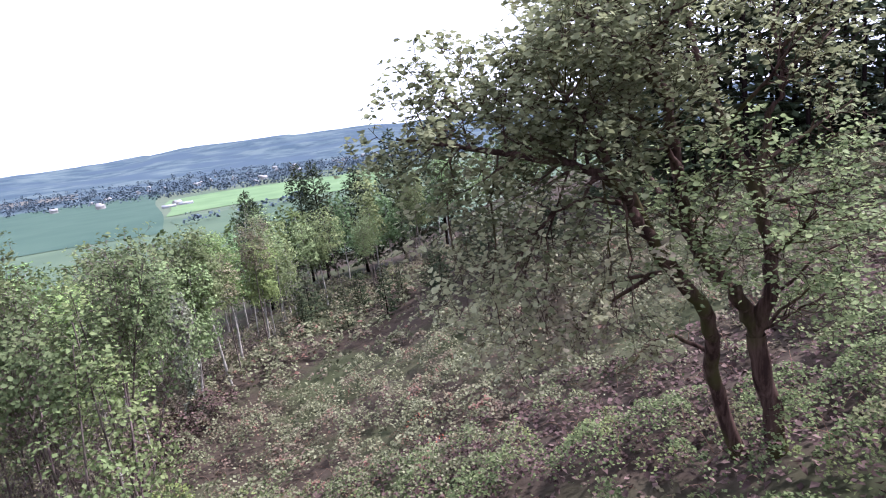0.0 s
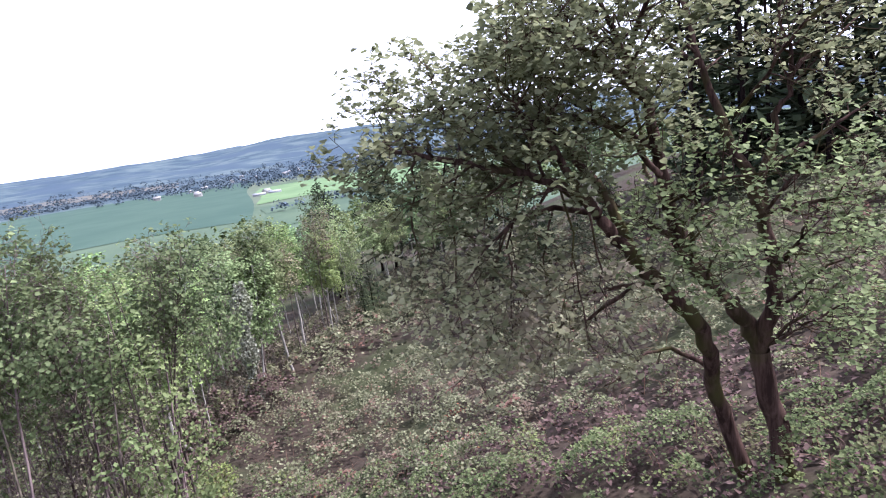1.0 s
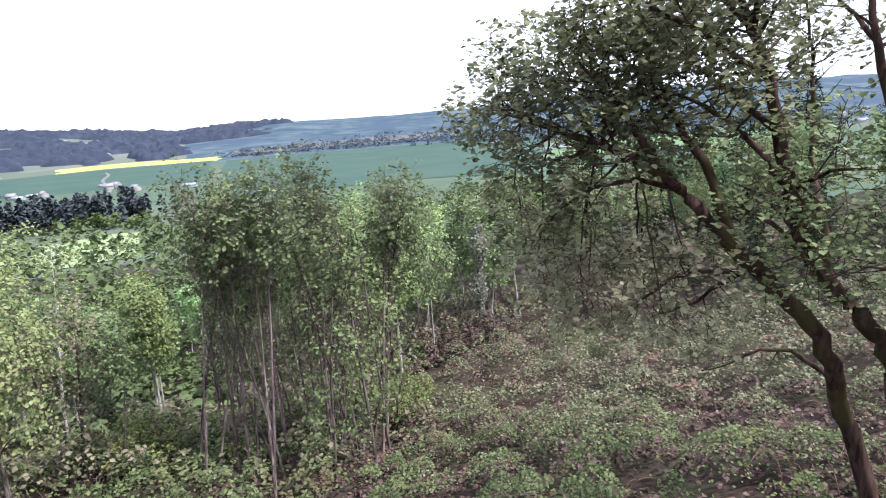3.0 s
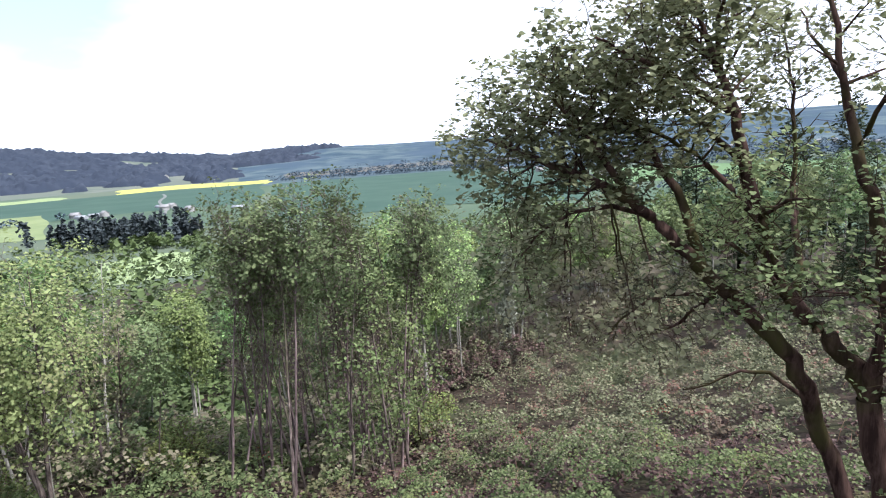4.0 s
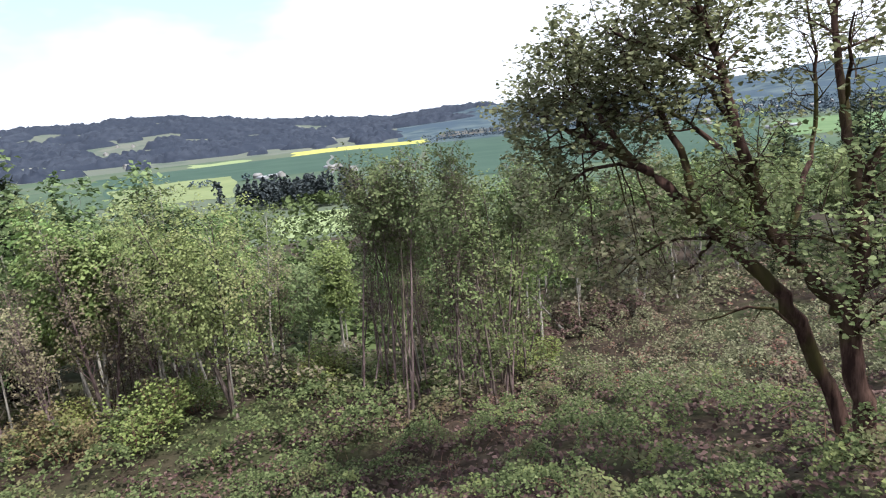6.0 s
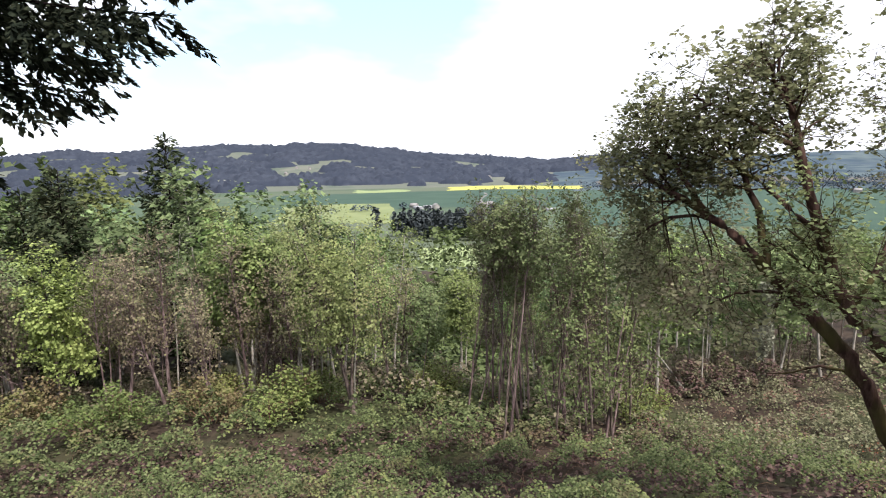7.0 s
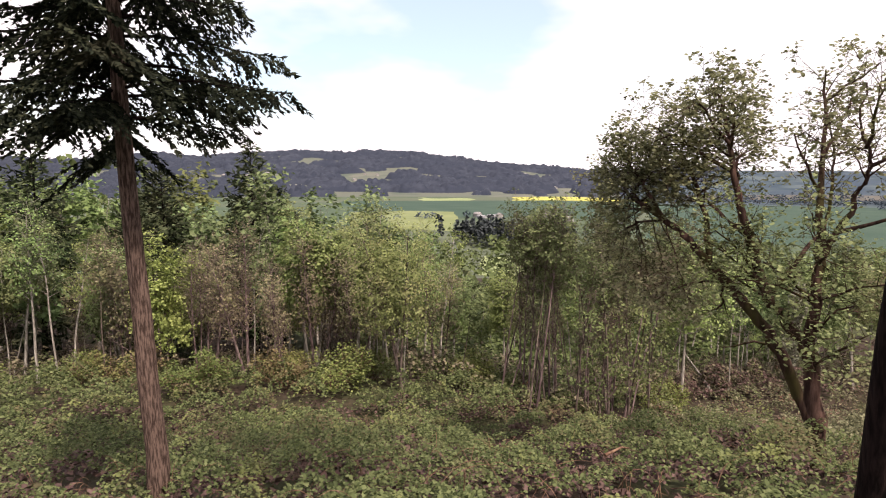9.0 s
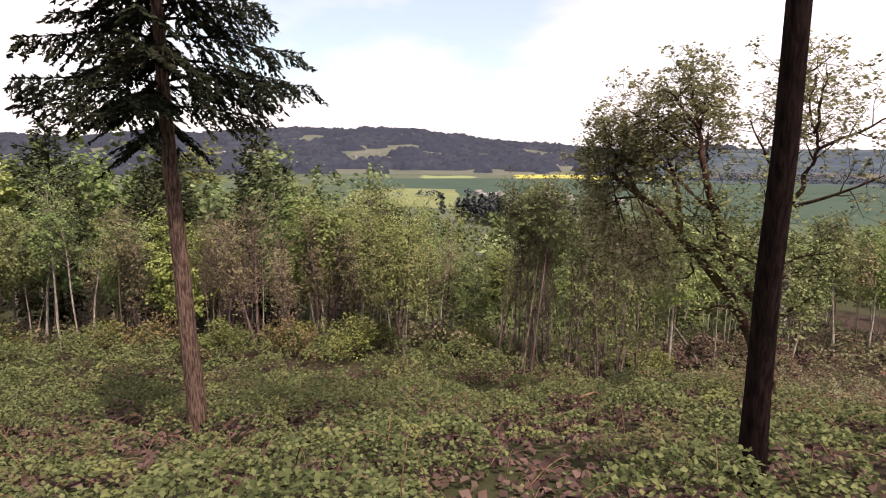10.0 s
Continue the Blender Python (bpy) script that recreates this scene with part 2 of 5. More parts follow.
def vnoise(x, y, seed=0):
    """Smooth value noise in -1..1 on arrays, one cell a unit."""
    x, y = np.asarray(x, dtype=float), np.asarray(y, dtype=float)
    ix, iy = np.floor(x), np.floor(y)
    fx, fy = x - ix, y - iy
    fx, fy = fx * fx * (3 - 2 * fx), fy * fy * (3 - 2 * fy)

    def lattice(a, b):
        s = np.sin(a * 127.1 + b * 311.7 + seed * 74.7) * 43758.5453
        return (s - np.floor(s)) * 2 - 1

    top = lattice(ix, iy) * (1 - fx) + lattice(ix + 1, iy) * fx
    low = lattice(ix, iy + 1) * (1 - fx) + lattice(ix + 1, iy + 1) * fx
    return top * (1 - fy) + low * fy


def step(a, b, x):
    u = np.clip((np.asarray(x, dtype=float) - a) / (b - a), 0, 1)
    return u * u * (3 - 2 * u)


VALLEY = -40.0
CREST_AZ = [-180.0, -60.0, 0.0, 10.0, 20.0, 28.0, 35.0, 45.0, 55.0, 60.0, 65.0, 70.0, 76.0, 80.0, 86.0, 89.0, 92.0, 98.0, 104.0, 115.0, 180.0]
CREST_EL = [-0.5, -0.4, 0.7, 0.9, 0.95, 0.9, 0.45, 0.5, 0.4, 0.1, 0.4, 0.9, 1.6, 2.1, 2.0, 2.25, 2.05, 1.5, 1.3, 1.0, -0.5]


def soft(u):
    return 1.5 * np.log1p(np.exp(np.clip(np.asarray(u, dtype=float) / 1.5, -30, 30))) + np.where(np.asarray(u) > 45, np.asarray(u) - 45.0, 0)


def ground(x, y):
    """Height of the bare ground: a bank that falls to a wooded bench, then to a wide valley, with hills behind it."""
    x, y = np.asarray(x, dtype=float), np.asarray(y, dtype=float)
    near = -3.75 + 0.334 * soft(x + 5.0) + 0.026 * soft(x - 3.0) - 0.2 * soft(x - 15.0) - 0.12 * soft(x - 24.0) - 0.3 * soft(-12.0 - x) + 0.26 * soft(-25.0 - x)
    near = near - 0.156 * np.maximum(y - 8.0, 0) - 0.053 * np.minimum(y - 8.0, 0) + 0.12 * soft(y - 21.0)
    near = near + 0.12 * vnoise(x * 0.45, y * 0.45, 3) + 0.05 * vnoise(x * 1.3, y * 1.3, 4)
    r = np.hypot(x, y)
    z = near + (VALLEY - near) * step(70.0, 330.0, r)
    angle = np.degrees(np.arctan2(-x, y))
    crest = 7.0 + 2900.0 * np.tan(np.radians(np.interp(angle, CREST_AZ, CREST_EL)))
    bumpy = 14.0 * vnoise(x / 300.0, y / 300.0, 7) + 7.0 * vnoise(x / 110.0, y / 110.0, 8)
    rise = step(1250.0, 2900.0, r) ** 1.2
    return z + (crest - VALLEY) * rise + bumpy * step(1500.0, 2400.0, r) * np.clip((crest - VALLEY) / 90.0, 0.0, 1.0)


def ground_at(x, y):
    return float(ground(x, y))


# ---- ground ----
def polar_sheet(name, radii, sectors, mat, centre=(0.0, 0.0)):
    r = np.array(radii)
    a = np.linspace(0, 2 * np.pi, sectors, endpoint=False)
    rr, aa = np.meshgrid(r, a, indexing="ij")
    x, y = centre[0] + rr * np.sin(aa), centre[1] + rr * np.cos(aa)
    verts = np.stack([x, y, ground(x, y)], -1).reshape(-1, 3)
    i, j = np.meshgrid(np.arange(len(r) - 1), np.arange(sectors), indexing="ij")
    k = (j + 1) % sectors
    faces = np.stack([i * sectors + j, (i + 1) * sectors + j, (i + 1) * sectors + k, i * sectors + k], -1).reshape(-1, 4)
    return raw_mesh(name, verts, faces[:, ::-1], mat, True)


radii = np.concatenate([np.linspace(0.02, 40, 72), 40 * (4900 / 40) ** np.linspace(0.012, 1, 130)])
terrain = new("ground", polar_sheet("ground", radii, 240, M_SOIL))
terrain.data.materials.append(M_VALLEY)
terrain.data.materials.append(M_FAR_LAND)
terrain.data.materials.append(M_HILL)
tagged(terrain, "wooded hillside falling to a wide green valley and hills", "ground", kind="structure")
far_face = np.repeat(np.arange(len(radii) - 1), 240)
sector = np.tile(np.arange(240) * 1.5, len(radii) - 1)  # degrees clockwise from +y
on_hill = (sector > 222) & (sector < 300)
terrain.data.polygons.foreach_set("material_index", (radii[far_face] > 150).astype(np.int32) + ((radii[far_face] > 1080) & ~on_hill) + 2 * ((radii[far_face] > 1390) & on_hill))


# ---- leaves and branches ----
def leaf_array(rng, at, size, up=0.6, droop=0.2, slim=0.55, lobes=False, heart=None):
    """Folded leaves, one island each, at the given points, facing up or away from the crown's heart. Returns verts and triangles."""
    at = np.asarray(at, dtype=float)
    n = len(at)
    size = size * rng.uniform(0.7, 1.3, n)
    normal = rng.normal(0, 1, (n, 3))
    if heart is None:
        normal[:, 2] = np.abs(normal[:, 2]) + up * 2.2
    else:
        away = at - np.asarray(heart)
        away /= np.linalg.norm(away, axis=1)[:, None] + 1e-6
        normal = 0.65 * normal + 1.25 * away + np.array([0, 0, up])
    normal /= np.linalg.norm(normal, axis=1)[:, None]
    along = rng.normal(0, 1, (n, 3))
    along[:, 2] -= droop * 2
    along -= normal * np.sum(along * normal, 1)[:, None]
    along /= np.linalg.norm(along, axis=1)[:, None]
    side = np.cross(normal, along)
    s = size[:, None]
    if lobes:
        outline = [(0.0, 0.0), (0.02, 0.4), (0.36, 0.56), (0.66, 0.4), (1.0, 0.0), (0.66, -0.4), (0.36, -0.56), (0.02, -0.4)]
        tris = [(0, 2, 1), (0, 3, 2), (0, 4, 3), (0, 5, 4), (0, 6, 5), (0, 7, 6)]
    else:
        outline = [(0.0, 0.0), (0.5, slim * 0.5), (1.0, 0.0), (0.5, -slim * 0.5)]
        tris = [(0, 2, 1), (0, 3, 2)]
    verts = np.empty((n, len(outline), 3))
    for k, (a, b) in enumerate(outline):
        verts[:, k] = at + along * s * (a - 0.4) + side * s * b + normal * s * (0.22 * abs(b) - 0.12 * a * a)
    faces = (np.arange(n)[:, None, None] * len(outline) + np.array(tris)[None]).reshape(-1, 3)
    return verts.reshape(-1, 3), faces


class Grower:
    """Grows tapered limbs and collects the points where leaves sit."""

    def __init__(self, seed):
        self.rng = random.Random(seed)
        self.verts, self.faces, self.spots, self.count = [], [], [], 0

    def tube(self, points, radii, sides):
        base = self.count
        n = len(points)
        for k, p in enumerate(points):
            d = (points[min(k + 1, n - 1)] - points[max(k - 1, 0)]).normalized()
            a = d.orthogonal().normalized() if abs(d.z) < 0.9 else d.cross(Vector((1, 0, 0))).normalized()
            b = d.cross(a)
            for s in range(sides):
                t = 2 * math.pi * s / sides
                self.verts.append(p + (a * math.cos(t) + b * math.sin(t)) * radii[k])
        for k in range(n - 1):
            for s in range(sides):
                s2 = (s + 1) % sides
                self.faces.append((base + k * sides + s, base + k * sides + s2, base + (k + 1) * sides + s2, base + (k + 1) * sides + s))
        self.count += n * sides

    def way(self, d, angle, spin):
        side = d.orthogonal().normalized()
        side.rotate(Matrix.Rotation(spin, 3, d))
        return (d * math.cos(angle) + side * math.sin(angle)).normalized()

    def limb(self, p, d, length, radius, level, spec):
        """A limb that wanders, thins out and bears shorter limbs, down to twigs with leaves."""
        r = self.rng
        steps = 1 if level + 1 >= spec["levels"] else max(3, min(7, int(length / spec["stride"]) + 2))
        points, radii = [p.copy()], [radius]
        d = d.copy()
        for k in range(steps):
            d += Vector((r.gauss(0, 1), r.gauss(0, 1), r.gauss(0, 1))) * spec["wander"]
            d.z += spec["lift"][level]
            d.normalize()
            points.append(points[-1] + d * length / steps)
            radii.append(max(0.004, radius * (1 - 0.85 * (k + 1) / steps)))
        self.tube(points, radii, spec["sides"][level])
        self.bear(points, radii, level, spec)

    def bear(self, points, radii, level, spec, start=0.25):
        r = self.rng
        length = sum((b - a).length for a, b in zip(points, points[1:]))
        if level + 1 >= spec["levels"]:
            count = max(2, int(length * spec["leaves"]))
            for _ in range(count):
                u = max(0.1, 1.0 - abs(r.gauss(0, spec.get("tip", 0.3)))) * (len(points) - 1)
                k = min(int(u), len(points) - 2)
                q = points[k].lerp(points[k + 1], u - k)
                self.spots.append(q + Vector((r.gauss(0, 1), r.gauss(0, 1), r.gauss(0, 0.8))) * spec["spread"])
            return
        kids = max(1, int(length * spec["kids"][level]))
        spin = r.uniform(0, 6.28)
        for c in range(kids):
            u = start + (0.98 - start) * (c + r.uniform(0.2, 0.8)) / kids
            v = u * (len(points) - 1)
            k = min(int(v), len(points) - 2)
            q = points[k].lerp(points[k + 1], v - k)
            d = (points[k + 1] - points[k]).normalized()
            spin += 2.4 + r.uniform(-0.5, 0.5)
            child = self.way(d, radians(spec["angle"][level] + r.uniform(-14, 14)), spin)
            size = spec["reach"][level] * r.uniform(0.65, 1.2) * (1.0 - spec["taper"] * u)
            self.limb(q, child, size, max(0.006, radii[k] * spec["thin"]), level + 1, spec)

    def wood(self, name, mat):
        return raw_mesh(name, np.array([tuple(v) for v in self.verts]), np.array(self.faces), mat, True)


def leaf_mesh(name, seed, spots, size, mat, **how):
    rng = np.random.default_rng(seed)
    v, f = leaf_array(rng, np.array([tuple(s) for s in spots]), size, **how)
    return raw_mesh(name, v, f, mat)


# ---- big maple ----
MAPLE_SPEC = dict(levels=4, stride=0.3, wander=0.10, lift=(0.0, 0.03, -0.01, -0.03), sides=(10, 6, 4, 3), kids=(4.6, 5.6, 6.6), angle=(58, 52, 48),
                  reach=(1.0, 0.62, 0.34), taper=0.3, thin=0.5, leaves=50.0, spread=0.085, tip=0.16)
MAPLE_SHOOT_SPEC = dict(MAPLE_SPEC, kids=(5.0, 5.0, 5.2), reach=(0.85, 0.5, 0.3), leaves=46.0, spread=0.1, lift=(0.0, 0.05, 0.02, 0.0))
MAPLE_HANGING_SPEC = dict(MAPLE_SPEC, kids=(4.6, 4.8, 5.0), reach=(0.85, 0.55, 0.34), leaves=36.0, lift=(0.0, -0.05, -0.08, -0.1))
MAPLE_LOW_SPEC = dict(MAPLE_SPEC, kids=(3.4, 4.2, 4.6), leaves=40.0)
MAPLE_AT = (8.6, 9.15)


def maple_limbs():
    """The main stems, as points and radii, from the root up, and how they bear twigs: None for bare."""
    return [
        # the leaning stem and its long low limbs
        ([(8.40, 9.50, 0.30), (8.05, 9.48, 1.45), (7.78, 9.20, 2.30), (7.67, 8.78, 3.25), (7.45, 8.40, 3.95), (7.05, 8.18, 4.40), (6.75, 7.88, 4.85), (6.50, 7.65, 5.20)], 0.14, 0.105, None),
        ([(6.50, 7.65, 5.20), (6.20, 7.35, 5.70), (5.95, 6.90, 6.10), (5.65, 6.55, 6.45), (5.20, 6.42, 6.65), (4.25, 6.72, 6.92), (3.62, 6.98, 7.08), (3.05, 7.25, 7.20)], 0.095, 0.016, 0.42),
        ([(6.50, 7.65, 5.20), (6.30, 7.80, 5.95), (5.70, 7.90, 6.90), (5.20, 7.85, 7.55), (4.85, 7.75, 7.95)], 0.085, 0.018, 0.4),
        ([(6.20, 7.35, 5.70), (5.95, 7.20, 5.98), (5.50, 7.00, 6.12), (5.00, 6.70, 6.05), (4.70, 6.50, 5.80), (4.40, 6.30, 5.45)], 0.05, 0.012, 0.5),
        ([(5.95, 6.90, 6.10), (5.60, 6.50, 6.90), (5.28, 6.35, 7.35), (5.05, 6.30, 7.65)], 0.06, 0.015, 0.4),
        ([(5.20, 6.42, 6.65), (4.60, 7.00, 7.20), (4.15, 7.20, 7.45), (3.85, 7.25, 7.55)], 0.045, 0.012, 0.35),
        # the upright trunk and its stems
        ([(8.78, 9.00, 0.30), (8.66, 8.92, 1.80), (8.52, 8.90, 2.50), (8.42, 8.88, 3.20)], 0.175, 0.155, None),
        ([(8.42, 8.88, 3.20), (8.20, 8.75, 3.70), (7.95, 8.55, 4.15), (7.65, 8.40, 4.50), (7.40, 8.40, 4.80), (7.25, 8.40, 5.20), (7.10, 8.28, 5.80)], 0.13, 0.10, None),
        ([(7.10, 8.28, 5.80), (6.97, 8.02, 6.60), (6.85, 7.92, 7.30), (6.65, 8.00, 7.90), (6.45, 8.00, 8.50), (6.25, 7.95, 9.05)], 0.10, 0.018, 0.38),
        ([(8.42, 8.88, 3.20), (8.58, 8.65, 3.90), (8.60, 8.65, 4.60), (8.50, 8.80, 5.40), (8.30, 8.95, 6.10), (8.12, 9.10, 6.70)], 0.13, 0.075, None),
        ([(8.12, 9.10, 6.70), (7.92, 9.30, 7.60), (7.66, 9.50, 8.80), (7.54, 9.58, 9.50)], 0.07, 0.016, 0.3),
        ([(8.50, 8.80, 5.40), (8.63, 9.02, 6.05), (8.85, 9.15, 6.45), (8.83, 9.20, 6.80), (9.05, 9.20, 7.05), (9.12, 9.20, 7.40), (9.05, 9.20, 7.75), (8.92, 9.10, 8.30), (9.00, 9.10, 9.00)], 0.07, 0.014, 0.5),
        ([(7.65, 8.40, 4.50), (7.35, 9.40, 5.35), (7.11, 10.3, 6.05), (7.06, 10.5, 7.10), (6.97, 10.5, 7.90), (6.80, 10.4, 8.80)], 0.06, 0.014, 0.5),
        # crown limbs
        ([(7.10, 8.28, 5.80), (6.90, 7.70, 6.30), (6.60, 7.30, 6.80), (6.20, 7.00, 7.10), (5.60, 6.80, 7.35)], 0.055, 0.012, 0.4),
        ([(6.85, 7.92, 7.30), (6.20, 7.25, 7.90), (5.70, 6.80, 8.25), (5.45, 6.65, 8.45)], 0.05, 0.012, 0.3),
        ([(6.97, 8.02, 6.60), (6.20, 8.60, 7.20), (5.60, 9.05, 7.70), (5.20, 9.25, 7.95)], 0.05, 0.012, 0.35),
        ([(6.65, 8.00, 7.90), (6.90, 7.25, 8.45), (7.20, 6.60, 8.95)], 0.045, 0.012, 0.3),
        ([(6.65, 8.00, 7.90), (6.10, 8.50, 8.50), (5.75, 8.75, 8.90)], 0.045, 0.012, 0.3),
        ([(8.12, 9.10, 6.70), (8.50, 8.35, 7.40), (8.80, 7.70, 8.00)], 0.04, 0.012, 0.35),
        ([(7.92, 9.30, 7.60), (7.40, 10.2, 8.30), (7.00, 10.9, 8.95)], 0.04, 0.012, 0.3),
        ([(7.66, 9.50, 8.80), (8.20, 9.80, 9.25), (8.50, 9.95, 9.50)], 0.035, 0.012, 0.3),
        ([(9.12, 9.20, 7.40), (9.80, 9.60, 7.75), (10.35, 9.90, 8.10)], 0.04, 0.012, 0.3),
        ([(9.05, 9.20, 7.75), (9.60, 8.75, 8.45), (9.95, 8.45, 8.90)], 0.04, 0.012, 0.3),
        ([(8.63, 9.02, 6.05), (9.30, 9.30, 6.30), (9.95, 9.50, 6.60), (10.45, 9.60, 6.85)], 0.045, 0.012, 0.4),
        # curtains of thin hanging shoots under the long limbs
        ([(4.35, 6.75, 6.92), (4.20, 6.80, 6.00), (4.10, 6.80, 5.05), (4.15, 6.90, 4.30)], 0.016, 0.006, "hanging"),
        ([(5.20, 6.42, 6.65), (4.90, 6.80, 5.70), (4.80, 7.00, 4.85), (4.80, 7.10, 4.20)], 0.016, 0.006, "hanging"),
        ([(5.00, 6.70, 6.05), (4.60, 7.20, 5.25), (4.50, 7.40, 4.50), (4.50, 7.50, 3.80)], 0.016, 0.006, "hanging"),
        ([(3.80, 7.00, 7.08), (3.65, 7.05, 6.30), (3.65, 7.10, 5.55), (3.70, 7.15, 5.05)], 0.016, 0.006, "hanging"),
        ([(5.50, 7.00, 6.12), (5.30, 7.60, 5.35), (5.30, 7.80, 4.65), (5.30, 8.00, 4.00)], 0.016, 0.006, "hanging"),
        ([(5.65, 6.55, 6.45), (5.70, 6.90, 5.50), (5.75, 7.10, 4.75), (5.80, 7.20, 4.20)], 0.016, 0.006, "hanging"),
        ([(5.95, 6.90, 6.10), (6.00, 7.10, 5.40), (6.05, 7.30, 4.75), (6.10, 7.40, 4.30)], 0.016, 0.006, "hanging"),
        ([(4.85, 7.75, 7.95), (4.60, 8.05, 7.00), (4.50, 8.25, 6.00), (4.50, 8.35, 5.20)], 0.016, 0.006, "hanging"),
        # low shoots with fresh leaves
        ([(7.40, 8.40, 4.80), (7.05, 7.85, 5.35), (6.70, 7.40, 5.75)], 0.04, 0.012, "low"),
        ([(7.40, 8.40, 4.80), (7.35, 7.75, 5.65), (7.25, 7.20, 6.05)], 0.04, 0.012, "low"),
        ([(8.60, 8.65, 4.60), (8.70, 7.95, 5.15), (8.60, 7.35, 5.50)], 0.04, 0.012, "low"),
        ([(8.50, 8.80, 5.40), (9.10, 8.25, 5.60), (9.60, 7.80, 5.70)], 0.04, 0.012, "low"),
        ([(7.25, 8.40, 5.20), (6.75, 8.85, 5.60), (6.20, 9.20, 5.80)], 0.035, 0.010, "low"),
        ([(8.42, 8.88, 3.20), (9.10, 8.90, 3.75), (9.65, 9.00, 4.20)], 0.035, 0.010, "low"),
        ([(7.10, 8.28, 5.80), (7.60, 7.60, 6.15), (8.00, 7.00, 6.25)], 0.035, 0.010, "low"),
        ([(8.60, 8.65, 4.60), (9.25, 8.90, 5.00), (9.90, 9.10, 5.20)], 0.035, 0.010, "low"),
        ([(8.60, 8.65, 4.60), (8.30, 7.95, 4.95), (8.00, 7.35, 5.05)], 0.030, 0.010, "low"),
        ([(8.42, 8.88, 3.20), (8.90, 8.30, 3.80), (9.30, 7.90, 4.25)], 0.030, 0.010, "low"),
        ([(7.65, 8.40, 4.50), (7.50, 7.75, 4.90), (7.40, 7.25, 5.20)], 0.030, 0.010, "low"),
        ([(8.50, 8.80, 5.40), (8.90, 8.25, 6.10), (9.20, 7.85, 6.50)], 0.030, 0.010, "low"),
        ([(8.58, 8.65, 3.90), (9.30, 8.50, 4.60), (9.80, 8.40, 4.80)], 0.030, 0.010, "low"),
        # dead drooping limbs
        ([(6.62, 7.90, 4.75), (5.85, 8.10, 4.62), (5.60, 7.75, 4.52), (5.36, 7.30, 4.23), (5.20, 7.05, 3.95)], 0.035, 0.008, "dead"),
        ([(6.55, 8.05, 4.68), (5.95, 8.60, 4.10), (5.55, 8.75, 3.80), (5.15, 8.60, 3.70)], 0.04, 0.009, "dead"),
        ([(7.70, 9.00, 2.90), (7.12, 9.06, 3.28), (6.73, 8.90, 3.27), (6.34, 8.64, 3.06), (5.98, 8.42, 2.96)], 0.04, 0.010, "dead"),
    ]


DEAD_SPEC = dict(levels=3, stride=0.3, wander=0.12, lift=(0.0, -0.02, -0.06), sides=(6, 4, 3), kids=(2.2, 2.5), angle=(45, 45), reach=(0.6, 0.35), taper=0.35, thin=0.5,
                 leaves=0.01, spread=0.05)


THIN_LIMBS = (3, 10, 11, 12, 18, 19, 20, 21, 22, 23)  # limbs with open, airy sprays


def build_maple():
    x, y = MAPLE_AT
    z = ground_at(x, y)
    root = Vector((x, y, z))
    tree = empty("maple_tree", root)
    tagged(tree, "large many-stemmed leaning maple in fresh green leaf on the bank", "tree")
    leaves, low, hanging = [], [], []
    for k, (points, r0, r1, bears) in enumerate(maple_limbs()):
        g = Grower(100 + k)
        pts = [Vector(p) - root for p in points]
        fine = []
        for a, b in zip(pts, pts[1:]):
            for s in range(3):
                fine.append(a.lerp(b, s / 3) + Vector((g.rng.gauss(0, 0.025), g.rng.gauss(0, 0.025), 0)))
        fine.append(pts[-1])
        rad = [r0 + (r1 - r0) * i / (len(fine) - 1) for i in range(len(fine))]
        if points[0][2] < 1.0:
            rad[0] *= 1.5
            rad[1] *= 1.15
        g.tube(fine, rad, 12)
        if bears == "dead":
            g.bear(fine, rad, 0, DEAD_SPEC, 0.3)
            g.spots = []
        elif bears == "hanging":
            g.bear(fine, rad, 0, MAPLE_HANGING_SPEC, 0.2)
        elif bears == "low":
            g.bear(fine, rad, 0, MAPLE_SHOOT_SPEC, 0.12)
        elif bears:
            g.bear(fine, rad, 0, MAPLE_LOW_SPEC if k in THIN_LIMBS else MAPLE_SPEC, bears)
        part("trunk" if k in (0, 6) else "limb", g.wood("maple_wood", M_MAPLE_BARK), tree, "dead drooping limb" if bears == "dead" else "")
        (low if bears == "low" else hanging if bears == "hanging" else leaves).extend(g.spots)
    part("crown", leaf_mesh("maple_crown", 5, leaves, 0.078, M_MAPLE_LEAF, up=0.75, droop=0.35, lobes=True), tree, "broad lobed green leaves")
    part("hanging_crown", leaf_mesh("maple_hanging_crown", 7, hanging, 0.078, M_MAPLE_HANGING, up=0.6, droop=0.4, lobes=True), tree, "curtain of hanging leaves, coloured paler to offset the crown's shade")
    part("lower_crown", leaf_mesh("maple_lower_crown", 6, low, 0.07, M_MAPLE_LOW, up=0.75, droop=0.3, lobes=True), tree, "brighter fresh leaves on low shoots")


build_maple()


